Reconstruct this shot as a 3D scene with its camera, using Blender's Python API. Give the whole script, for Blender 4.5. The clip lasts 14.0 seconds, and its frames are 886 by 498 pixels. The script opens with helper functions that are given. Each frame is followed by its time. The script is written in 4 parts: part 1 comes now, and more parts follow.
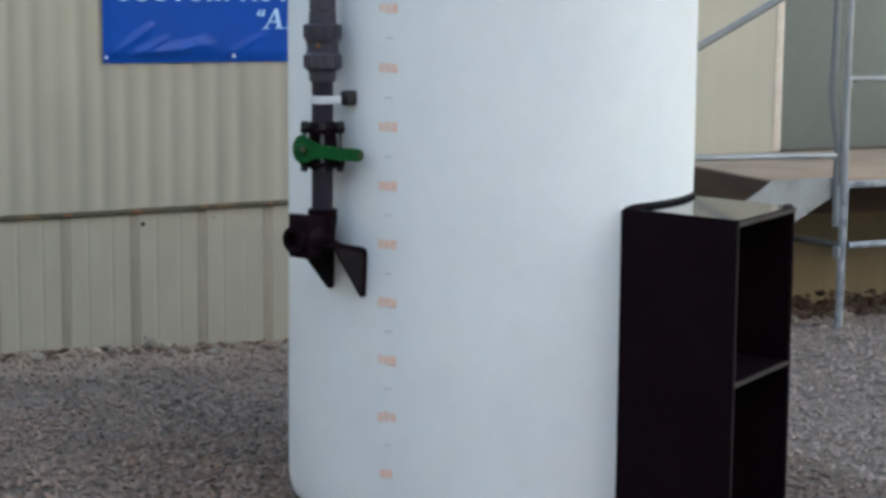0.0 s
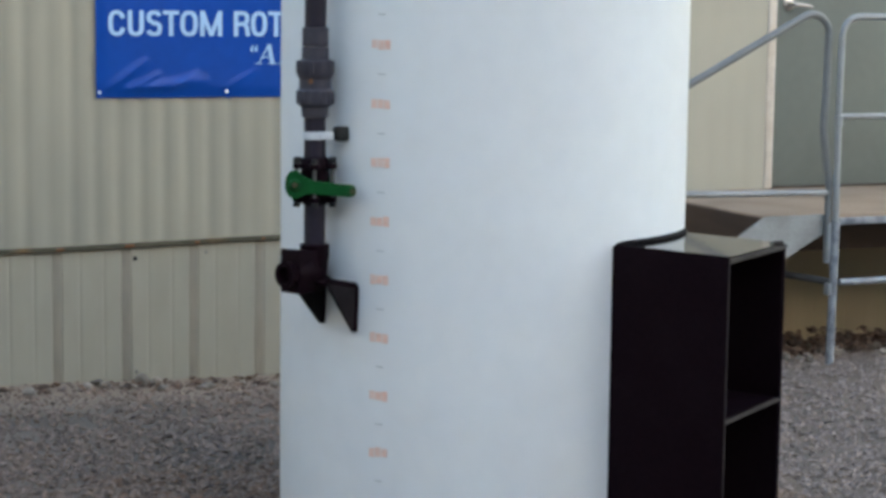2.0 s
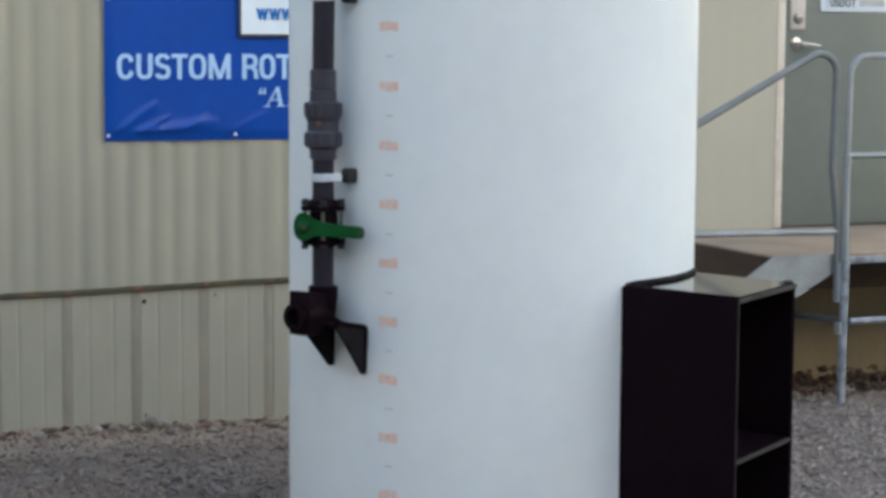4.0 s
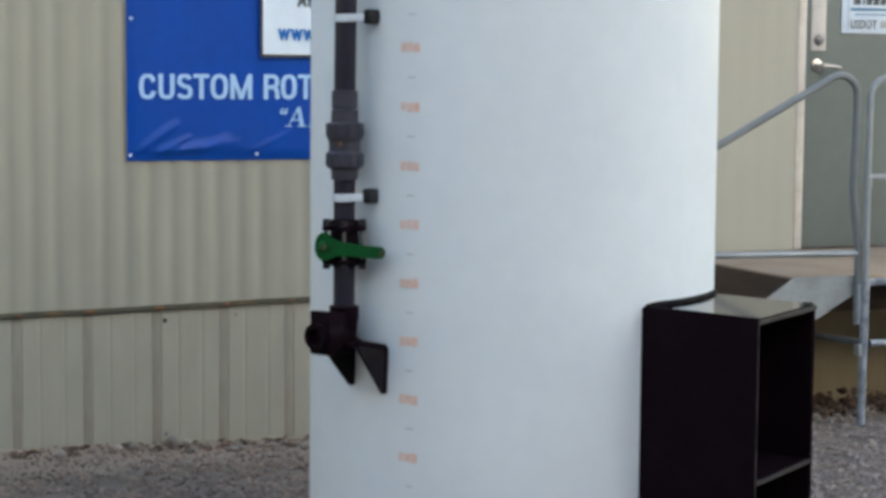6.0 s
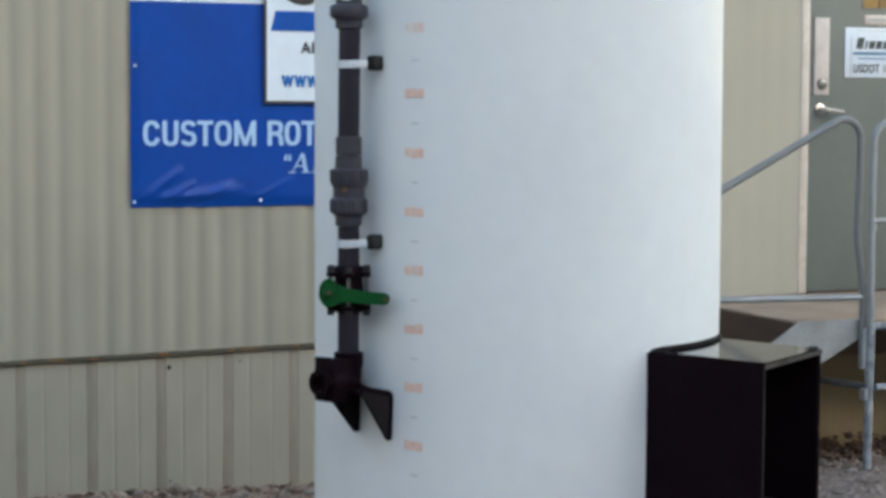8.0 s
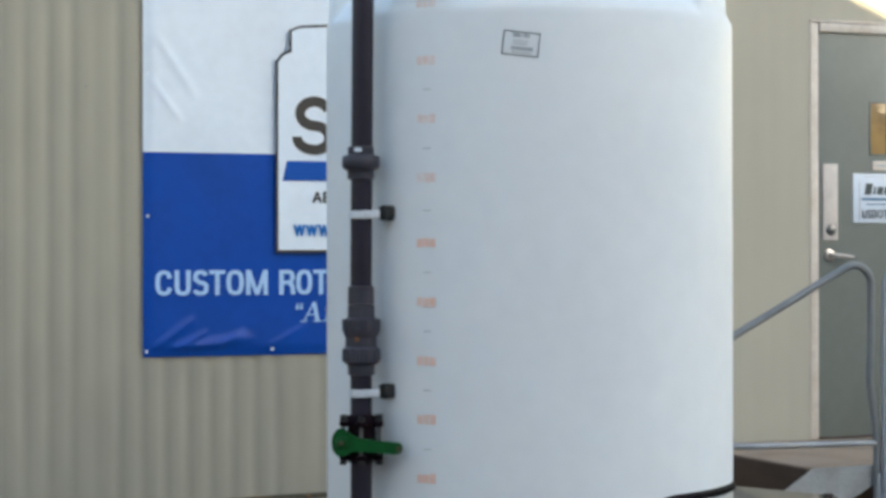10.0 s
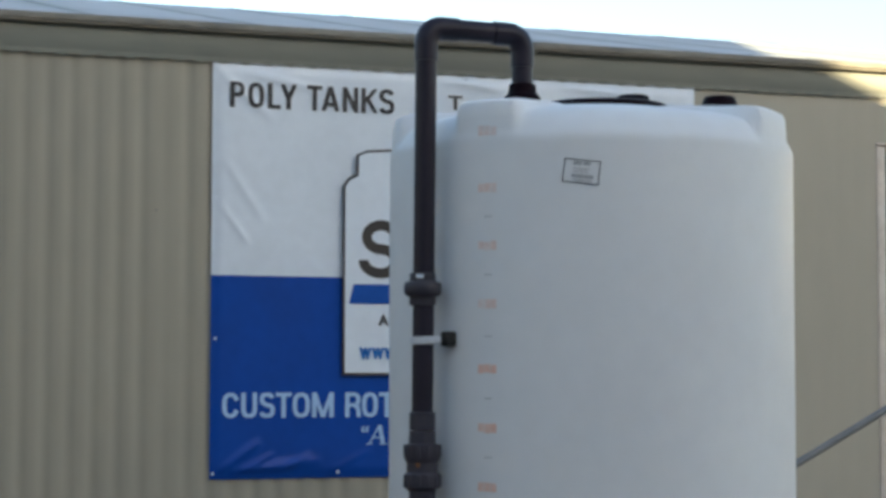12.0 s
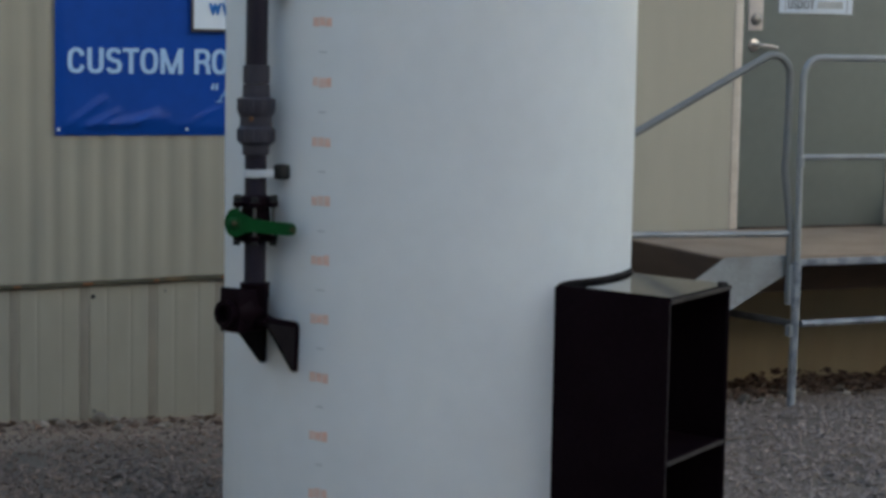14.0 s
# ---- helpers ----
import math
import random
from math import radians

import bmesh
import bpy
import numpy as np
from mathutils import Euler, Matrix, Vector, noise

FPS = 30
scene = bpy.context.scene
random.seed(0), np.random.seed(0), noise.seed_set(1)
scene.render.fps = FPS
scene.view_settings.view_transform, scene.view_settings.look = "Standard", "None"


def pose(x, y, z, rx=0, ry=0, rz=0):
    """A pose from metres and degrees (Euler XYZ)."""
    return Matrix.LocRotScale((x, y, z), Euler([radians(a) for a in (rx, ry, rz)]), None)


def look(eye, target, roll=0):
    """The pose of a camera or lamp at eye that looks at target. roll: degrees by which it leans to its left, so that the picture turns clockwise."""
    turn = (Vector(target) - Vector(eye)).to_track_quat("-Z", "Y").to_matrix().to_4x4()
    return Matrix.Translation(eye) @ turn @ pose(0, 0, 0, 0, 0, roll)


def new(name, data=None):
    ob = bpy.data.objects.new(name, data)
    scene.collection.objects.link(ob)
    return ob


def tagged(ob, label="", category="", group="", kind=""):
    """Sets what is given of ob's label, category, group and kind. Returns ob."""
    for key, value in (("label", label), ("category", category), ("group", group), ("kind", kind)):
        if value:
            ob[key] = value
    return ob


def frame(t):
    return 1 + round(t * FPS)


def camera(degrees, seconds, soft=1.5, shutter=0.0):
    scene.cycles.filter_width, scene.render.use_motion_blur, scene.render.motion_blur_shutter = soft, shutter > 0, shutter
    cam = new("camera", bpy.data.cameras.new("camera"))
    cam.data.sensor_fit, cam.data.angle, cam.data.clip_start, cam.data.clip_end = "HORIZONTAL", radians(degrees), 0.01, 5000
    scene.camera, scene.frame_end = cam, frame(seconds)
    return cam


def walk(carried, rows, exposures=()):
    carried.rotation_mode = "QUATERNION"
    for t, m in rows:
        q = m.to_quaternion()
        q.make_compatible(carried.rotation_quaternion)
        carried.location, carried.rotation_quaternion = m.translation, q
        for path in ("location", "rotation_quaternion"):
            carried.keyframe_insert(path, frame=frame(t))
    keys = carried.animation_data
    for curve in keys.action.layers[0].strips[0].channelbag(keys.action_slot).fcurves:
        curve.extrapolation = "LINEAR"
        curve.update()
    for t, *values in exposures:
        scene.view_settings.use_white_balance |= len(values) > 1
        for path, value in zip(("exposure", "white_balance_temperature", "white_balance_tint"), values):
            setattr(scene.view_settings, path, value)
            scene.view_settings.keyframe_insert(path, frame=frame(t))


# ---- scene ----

# ---------------------------------------------------------------- camera
cam = camera(25.1, 14.0, soft=3.5)
PATH = [
    (0, (-5.437, -8.53, 1.562), (-4.668, -6.706, 1.278), 0.5),
    (0.5, (-5.439, -8.539, 1.564), (-4.667, -6.716, 1.277), 0.6),
    (1, (-5.439, -8.541, 1.566), (-4.671, -6.717, 1.278), 0.7),
    (1.5, (-5.438, -8.537, 1.566), (-4.668, -6.713, 1.278), 0.8),
    (2, (-5.44, -8.54, 1.565), (-4.662, -6.714, 1.316), 0.7),
    (2.5, (-5.436, -8.529, 1.563), (-4.662, -6.7, 1.325), 0.4),
    (3, (-5.43, -8.529, 1.563), (-4.659, -6.698, 1.336), 0.3),
    (3.2, (-5.43, -8.529, 1.563), (-4.654, -6.699, 1.341), 0.3),
    (5.3, (-5.446, -8.551, 1.567), (-4.688, -6.71, 1.369), 0.6),
    (5.5, (-5.446, -8.551, 1.567), (-4.687, -6.711, 1.367), 0.6),
    (6, (-5.444, -8.55, 1.567), (-4.691, -6.706, 1.379), 0.5),
    (6.5, (-5.444, -8.547, 1.565), (-4.694, -6.701, 1.394), 0.3),
    (7, (-5.441, -8.545, 1.565), (-4.703, -6.694, 1.392), 0.2),
    (7.2, (-5.441, -8.545, 1.565), (-4.701, -6.694, 1.399), 0.2),
    (9.3, (-5.448, -8.543, 1.575), (-4.69, -6.695, 1.466), 0.2),
    (9.5, (-5.448, -8.543, 1.575), (-4.696, -6.692, 1.482), 0.2),
    (10, (-5.454, -8.556, 1.576), (-4.711, -6.698, 1.58), -0.1),
    (10.5, (-5.455, -8.558, 1.585), (-4.747, -6.689, 1.663), -0),
    (11, (-5.45, -8.558, 1.584), (-4.756, -6.687, 1.712), 0),
    (11.5, (-5.44, -8.572, 1.588), (-4.76, -6.696, 1.721), -0),
    (12, (-5.437, -8.599, 1.596), (-4.764, -6.72, 1.719), 0.1),
    (12.5, (-5.424, -8.599, 1.592), (-4.753, -6.718, 1.702), -0),
    (13, (-5.426, -8.626, 1.584), (-4.719, -6.755, 1.584), 0.4),
    (13.5, (-5.379, -8.584, 1.569), (-4.642, -6.729, 1.447), 1),
    (14, (-5.298, -8.56, 1.561), (-4.511, -6.733, 1.352), 1),
]
walk(cam, [(t, look(eye, target, roll)) for t, eye, target, roll in PATH],
     exposures=((0.0, 2.77, 6790, 6), (3.0, 2.74, 6800, 6), (6.5, 2.68, 6820, 6), (9.5, 2.60, 6790, 6), (11.0, 2.24, 6690, 7), (11.5, 2.02, 6690, 7), (12.5, 1.60, 6650, 7), (13.5, 1.69, 6700, 6), (14.0, 1.83, 6720, 6)))

# ---------------------------------------------------------------- light
SUN_TO = Vector((0.36, -0.86, 0.27)).normalized()      # towards the sun
world = bpy.data.worlds.new("daylight")
scene.world = world
world.use_nodes = True
wn = world.node_tree.nodes
sky = wn.new("ShaderNodeTexSky")
sky.sky_type = 'NISHITA'
sky.sun_disc = False
sky.sun_elevation = math.asin(SUN_TO.z)
sky.sun_rotation = math.atan2(SUN_TO.x, SUN_TO.y)
sky.air_density, sky.dust_density, sky.ozone_density = 1.0, 1.2, 1.0
wn["Background"].inputs["Strength"].default_value = 0.105
world.node_tree.links.new(sky.outputs[0], wn["Background"].inputs[0])
sun = new("sun", bpy.data.lights.new("sun", 'SUN'))
sun.data.energy, sun.data.angle, sun.data.color = 5.0, radians(0.15), (1.0, 0.82, 0.50)
sun.matrix_world = look((0, 0, 30), Vector((0, 0, 30)) - SUN_TO)


# ---------------------------------------------------------------- materials
def mat(name, base, rough=0.6, metal=0.0, vary=0.12, scale=4.0, grain=60.0, bump=0.15, second=None, stretch=(1, 1, 1),
        per_object=0.0, per_island=0.0, spec=0.5, patch=(0.45, 0.7)):
    """A surface: a base colour, large stains (towards second), fine grain and bump."""
    m = bpy.data.materials.new(name)
    m.use_nodes = True
    n, l = m.node_tree.nodes, m.node_tree.links
    bsdf = n["Principled BSDF"]
    bsdf.inputs["Roughness"].default_value = rough
    bsdf.inputs["Metallic"].default_value = metal
    bsdf.inputs["Specular IOR Level"].default_value = spec
    co = n.new("ShaderNodeTexCoord")
    mp = n.new("ShaderNodeMapping")
    mp.inputs["Scale"].default_value = stretch
    l.new(co.outputs["Object"], mp.inputs[0])
    big = n.new("ShaderNodeTexNoise")
    big.inputs["Scale"].default_value, big.inputs["Detail"].default_value = scale, 6
    fine = n.new("ShaderNodeTexNoise")
    fine.inputs["Scale"].default_value, fine.inputs["Detail"].default_value = grain, 4
    l.new(mp.outputs[0], big.inputs[0]), l.new(mp.outputs[0], fine.inputs[0])
    ramp = n.new("ShaderNodeMapRange")
    ramp.inputs["From Min"].default_value, ramp.inputs["From Max"].default_value = patch
    l.new(big.outputs[0], ramp.inputs[0])
    mix = n.new("ShaderNodeMix")
    mix.data_type = 'RGBA'
    mix.inputs[6].default_value = (*base, 1)
    mix.inputs[7].default_value = (*(second or [c * (1 - vary * 2) for c in base]), 1)
    l.new(ramp.outputs[0], mix.inputs[0])
    hsv = n.new("ShaderNodeHueSaturation")
    l.new(mix.outputs[2], hsv.inputs["Color"])
    val = n.new("ShaderNodeMapRange")
    val.inputs["From Min"].default_value, val.inputs["From Max"].default_value = 0.25, 0.75
    val.inputs["To Min"].default_value, val.inputs["To Max"].default_value = 1 - vary, 1 + vary
    l.new(fine.outputs[0], val.inputs[0])
    out = val.outputs[0]
    for amount, node, socket in ((per_object, "ShaderNodeObjectInfo", "Random"), (per_island, "ShaderNodeNewGeometry", "Random Per Island")):
        if amount:
            info = n.new(node)
            rr = n.new("ShaderNodeMapRange")
            rr.inputs["To Min"].default_value, rr.inputs["To Max"].default_value = 1 - amount, 1 + amount
            l.new(info.outputs[socket], rr.inputs[0])
            mul = n.new("ShaderNodeMath")
            mul.operation = 'MULTIPLY'
            l.new(out, mul.inputs[0]), l.new(rr.outputs[0], mul.inputs[1])
            out = mul.outputs[0]
    l.new(out, hsv.inputs["Value"])
    l.new(hsv.outputs[0], bsdf.inputs["Base Color"])
    rv = n.new("ShaderNodeMapRange")
    rv.inputs["To Min"].default_value, rv.inputs["To Max"].default_value = max(0.02, rough - 0.12), min(1, rough + (0.12 if rough > 0.1 else 0.02))
    l.new(big.outputs[0], rv.inputs[0]), l.new(rv.outputs[0], bsdf.inputs["Roughness"])
    if bump:
        b = n.new("ShaderNodeBump")
        b.inputs["Strength"].default_value, b.inputs["Distance"].default_value = bump, 0.004
        l.new(fine.outputs[0], b.inputs["Height"]), l.new(b.outputs[0], bsdf.inputs["Normal"])
    return m


M_TANK = mat("white_poly", (0.785, 0.790, 0.780), 0.48, spec=0.25, vary=0.02, scale=2.2, grain=14, bump=0.05, second=(0.742, 0.747, 0.743))
tank_bsdf = M_TANK.node_tree.nodes["Principled BSDF"]
tank_bsdf.inputs["Subsurface Weight"].default_value = 0.35
tank_bsdf.inputs["Subsurface Radius"].default_value = (1.0, 0.95, 0.85)
tank_bsdf.inputs["Subsurface Scale"].default_value = 0.05
M_MARK_FAINT = mat("worn_orange", (0.80, 0.64, 0.57), 0.6, vary=0.10, scale=26, grain=90, bump=0, second=(0.785, 0.71, 0.67), patch=(0.4, 0.62))
M_MARK = mat("faded_orange", (0.82, 0.53, 0.42), 0.6, vary=0.10, scale=26, grain=90, bump=0, second=(0.80, 0.61, 0.52), patch=(0.4, 0.62))
M_TICK = mat("grey_ink", (0.42, 0.43, 0.43), 0.6, vary=0.1, bump=0)
M_STROKE = mat("faint_stroke", (0.52, 0.525, 0.515), 0.6, vary=0.1, bump=0)
M_PVC = mat("grey_pvc", (0.020, 0.016, 0.027), 0.40, spec=0.28, vary=0.12, scale=9, grain=80, bump=0.08)
M_PVC_LIGHT = mat("grey_pvc_union", (0.043, 0.040, 0.053), 0.45, spec=0.35, vary=0.12, scale=9, grain=80, bump=0.08)
M_BLACK = mat("black_poly", (0.0085, 0.0036, 0.0056), 0.45, spec=0.04, vary=0.2, scale=6, grain=60, bump=0.06, second=(0.0105, 0.0050, 0.0072))
M_GLOSSBLACK = mat("gloss_black_poly", (0.012, 0.011, 0.011), 0.07, vary=0.2, scale=5, grain=40, bump=0)
# Greyer black: the edges' highlight is put into the colour; the clip shares it.
M_EDGE = mat("lit_edge_and_clip", (0.034, 0.025, 0.024), 0.6, spec=0.3, vary=0.2, scale=12, grain=60, bump=0.1)
M_MOULD = mat("moulded_black", (0.015, 0.0115, 0.0125), 0.65, spec=0.1, vary=0.2, scale=12, grain=60, bump=0.1)
M_RUBBER = mat("black_rubber", (0.008, 0.008, 0.008), 0.6, vary=0.2, bump=0.1)
M_STRAP = mat("white_strap", (0.62, 0.64, 0.66), 0.45, vary=0.06, grain=90)
M_GREEN = mat("green_handle", (0.002, 0.070, 0.014), 0.5, spec=0.2, vary=0.15, scale=20, grain=90, bump=0.06)
M_BOLT = mat("zinc_bolt", (0.22, 0.21, 0.20), 0.4, metal=0.8, vary=0.2)
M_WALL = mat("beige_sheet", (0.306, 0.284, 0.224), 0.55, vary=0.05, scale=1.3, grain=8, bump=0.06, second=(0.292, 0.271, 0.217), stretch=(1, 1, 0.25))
# Same sheet as the wall; the brighter light at right is in its colour.
M_WALL_LIT = mat("lit_beige_sheet", (0.408, 0.378, 0.300), 0.55, vary=0.04, scale=1.0, grain=8, bump=0.04, second=(0.375, 0.35, 0.28), stretch=(1, 1, 0.4))
M_SKIRT = mat("beige_skirt", (0.304, 0.281, 0.224), 0.55, vary=0.07, scale=1.6, grain=9, bump=0.06, second=(0.298, 0.278, 0.220), stretch=(1, 1, 0.4))
M_JOINT = mat("dark_joint", (0.236, 0.208, 0.164), 0.7, vary=0.10, scale=4, grain=30, bump=0.1, second=(0.205, 0.182, 0.146), stretch=(1, 1, 0.3))
M_SKIRT_TAN = mat("tan_skirt", (0.335, 0.255, 0.150), 0.6, vary=0.07, scale=1.6, grain=9, bump=0.06, second=(0.29, 0.215, 0.125), stretch=(1, 1, 0.4))
# Dark base colour carries the shadow under the seam; the brown patches are rust.
M_DRIP = mat("shaded_weathered_strip", (0.075, 0.067, 0.046), 0.8, vary=0.25, scale=5, grain=60, second=(0.17, 0.10, 0.045), patch=(0.52, 0.70), spec=0.1)
M_RUST = mat("rust", (0.20, 0.075, 0.025), 0.85, vary=0.25, scale=40, grain=120, second=(0.18, 0.09, 0.04))
M_FASCIA = mat("olive_trim", (0.165, 0.172, 0.142), 0.5, vary=0.06, scale=1.2, grain=12, bump=0.05, second=(0.135, 0.142, 0.118), stretch=(0.4, 1, 2))
M_EAVE_LIP = mat("weathered_edge", (0.27, 0.255, 0.22), 0.8, spec=0.1, vary=0.15, scale=3, grain=30, second=(0.17, 0.155, 0.13), stretch=(0.5, 1, 1))
M_ROOF = mat("galvanised_roof", (0.50, 0.53, 0.55), 0.75, spec=0.03, vary=0.08, scale=1.5, grain=12, second=(0.42, 0.445, 0.46), stretch=(1, 0.3, 1))
M_ROOF_RIB = mat("dark_roof_rib", (0.33, 0.36, 0.36), 0.75, vary=0.1, scale=3, grain=20, spec=0.03)
M_FASCIA_DARK = mat("dark_trim", (0.26, 0.24, 0.20), 0.8, spec=0.05, vary=0.1, scale=3, grain=30)
M_BAN_W = mat("white_vinyl", (0.68, 0.745, 0.81), 0.38, vary=0.03, scale=3, grain=20, bump=0.05)
M_BAN_B = mat("blue_vinyl", (0.002, 0.056, 0.315), 0.36, spec=0.24, vary=0.07, scale=3, grain=20, bump=0.05)
M_INK = mat("dark_ink", (0.035, 0.033, 0.034), 0.5, vary=0.1, bump=0)
M_INK_B = mat("brown_ink", (0.032, 0.027, 0.024), 0.5, vary=0.1, bump=0)
M_SIGN_INK = mat("dark_green_ink", (0.060, 0.070, 0.066), 0.5, vary=0.15, bump=0)
M_TEAL = mat("teal_ink", (0.05, 0.17, 0.30), 0.5, vary=0.15, bump=0)
M_INK_BLUE = mat("blue_ink", (0.008, 0.085, 0.38), 0.45, spec=0.15, vary=0.08, bump=0)
M_INK_CYAN = mat("light_blue_ink", (0.02, 0.15, 0.44), 0.45, spec=0.2, vary=0.08, bump=0)
M_INK_PALE = mat("pale_blue_ink", (0.37, 0.56, 0.78), 0.45, vary=0.05, bump=0)
M_DOOR = mat("grey_green_door", (0.170, 0.184, 0.160), 0.45, vary=0.04, scale=1.5, grain=20, bump=0.05, second=(0.145, 0.155, 0.135))
M_FRAME = mat("cream_frame", (0.64, 0.57, 0.49), 0.5, vary=0.08, scale=6, grain=40, second=(0.52, 0.44, 0.36))
M_GALV_DARK = mat("dark_pipe", (0.10, 0.095, 0.09), 0.6, metal=0.2, vary=0.2, scale=14, grain=90)
M_STEEL = mat("brushed_plate", (0.60, 0.54, 0.49), 0.6, metal=0.1, spec=0.3, vary=0.06, scale=9, grain=70)
M_CHROME = mat("satin_chrome", (0.50, 0.46, 0.43), 0.38, metal=0.9, vary=0.08)
M_GALV = mat("galvanised_pipe", (0.33, 0.34, 0.34), 0.50, metal=0.25, vary=0.08, scale=7, grain=90, second=(0.26, 0.27, 0.27))
# Darker copy of the galvanised pipe: the slope's shaded underside is in the colour.
M_GALV_SHADED = mat("shaded_pipe", (0.190, 0.197, 0.197), 0.55, metal=0.2, vary=0.08, scale=7, grain=90, second=(0.15, 0.157, 0.157))
M_GALV_WORN = mat("weathered_pipe", (0.31, 0.325, 0.345), 0.55, metal=0.2, vary=0.15, scale=16, grain=90, second=(0.165, 0.175, 0.20), patch=(0.42, 0.62))
M_DECK = mat("pinkish_deck", (0.35, 0.255, 0.180), 0.75, vary=0.1, scale=3, grain=50, second=(0.28, 0.20, 0.14))
M_BROWN = mat("brown_board", (0.080, 0.045, 0.026), 0.7, vary=0.12, scale=3, grain=40, stretch=(1, 1, 4))
M_STRINGER = mat("grey_stringer", (0.30, 0.31, 0.31), 0.55, vary=0.12, scale=7, grain=60, second=(0.22, 0.22, 0.21))
M_GROUND = mat("gravel_bed", (0.19, 0.143, 0.108), 0.95, vary=0.3, scale=1.2, grain=70, bump=0.9, second=(0.125, 0.10, 0.078))
M_GRAVEL = mat("gravel", (0.222, 0.157, 0.121), 0.9, vary=0.12, scale=3, grain=90, bump=0.3, per_island=0.42, second=(0.172, 0.127, 0.106))
# Lighter copy of the gravel: the pool of light is put into the colour.
M_GRAVEL_LIT = mat("lit_gravel", (0.292, 0.226, 0.190), 0.9, vary=0.12, scale=3, grain=90, bump=0.3, per_island=0.32, second=(0.26, 0.20, 0.167))
M_SMUDGE = mat("brown_smudge", (0.065, 0.055, 0.022), 0.8, vary=0.3, scale=60, grain=120)
M_STONE = mat("rubble", (0.27, 0.225, 0.182), 0.9, vary=0.2, scale=8, grain=60, bump=0.5, per_object=0.45)
M_LEAF = mat("dead_leaves", (0.125, 0.074, 0.048), 0.9, vary=0.2, scale=20, per_island=0.5, bump=0.2)
M_LEAF_RED = mat("reddish_leaves", (0.175, 0.100, 0.062), 0.9, vary=0.2, scale=20, per_island=0.4, bump=0.2)
# Reflector colour, set for the bounce on the tank's left side.
M_PALE = mat("bounce_wall_pale", (0.46, 0.445, 0.42), 0.8, vary=0.06, scale=0.6, grain=10)
M_PLAIN = mat("plain_wall", (0.24, 0.235, 0.225), 0.8, vary=0.06, scale=0.6, grain=10)
M_GLASS_DARK = mat("window_amber", (0.42, 0.27, 0.11), 0.12, vary=0.1, scale=5, grain=9, bump=0, second=(0.22, 0.14, 0.07))


# ---------------------------------------------------------------- mesh helpers
def finish(ob, me, material, smooth=True, angle=35):
    me.validate()
    me.materials.append(material)
    if smooth:
        me.polygons.foreach_set("use_smooth", [True] * len(me.polygons))
        me.set_sharp_from_angle(angle=radians(angle))
    me.update()
    return ob


def part(name, bm, material, parent=None, label="", smooth=True):
    """One mesh object from a bmesh, under a thing or a part."""
    me = bpy.data.meshes.new(name)
    bmesh.ops.recalc_face_normals(bm, faces=bm.faces)
    bm.to_mesh(me)
    bm.free()
    ob = new(name, me)
    finish(ob, me, material, smooth)
    if parent:
        ob.parent = parent
        ob.matrix_parent_inverse = parent.matrix_basis.inverted()
    return tagged(ob, label)


def thing(name, at, label, category, group="", kind=""):
    ob = new(name)
    ob.matrix_basis = at if isinstance(at, Matrix) else Matrix.Translation(at)
    ob.empty_display_size = 0.1
    return tagged(ob, label, category, group, kind)


def block(size, m=None, bevel=0.004, segs=2):
    bm = bmesh.new()
    bmesh.ops.create_cube(bm, size=1)
    bmesh.ops.scale(bm, vec=size, verts=bm.verts)
    if bevel:
        bmesh.ops.bevel(bm, geom=bm.edges[:], offset=bevel, segments=segs, affect='EDGES', profile=0.5)
    if m is not None:
        bmesh.ops.transform(bm, matrix=m, verts=bm.verts)
    return bm


def span(x0, x1, y0, y1, z0, z1, bevel=0.004):
    return block((x1 - x0, y1 - y0, z1 - z0), pose((x0 + x1) / 2, (y0 + y1) / 2, (z0 + z1) / 2), bevel)


def lathe(profile, m=None, segs=40):
    """Profile of (radius, height) turned about z."""
    bm = bmesh.new()
    rings = []
    for r, z in profile:
        if r < 1e-5:
            rings.append([bm.verts.new((0, 0, z))])
        else:
            rings.append([bm.verts.new((r * math.cos(2 * math.pi * i / segs), r * math.sin(2 * math.pi * i / segs), z)) for i in range(segs)])
    for a, b in zip(rings, rings[1:]):
        for i in range(segs):
            j = (i + 1) % segs
            vs = ([a[i], a[j], b[j], b[i]] if len(a) > 1 and len(b) > 1 else
                  [a[0], b[j], b[i]] if len(a) == 1 else [a[i], a[j], b[0]])
            bm.faces.new(vs)
    if m is not None:
        bmesh.ops.transform(bm, matrix=m, verts=bm.verts)
    return bm


def rounded_path(points, radius, steps=8):
    """The points joined by straight runs, corners rounded."""
    pts = [Vector(p) for p in points]
    out = [pts[0]]
    for a, b, c in zip(pts, pts[1:], pts[2:]):
        u, v = (a - b).normalized(), (c - b).normalized()
        half = u.angle(v) / 2
        d = min(radius / math.tan(half), (a - b).length * 0.49, (c - b).length * 0.49)
        rad = d * math.tan(half)
        centre = b + (u + v).normalized() * (rad / math.sin(half))
        p, q = b + u * d - centre, b + v * d - centre
        total = p.angle(q)
        axis = p.cross(q).normalized()
        for i in range(steps + 1):
            out.append(centre + Matrix.Rotation(total * i / steps, 3, axis) @ p)
    out.append(pts[-1])
    return out


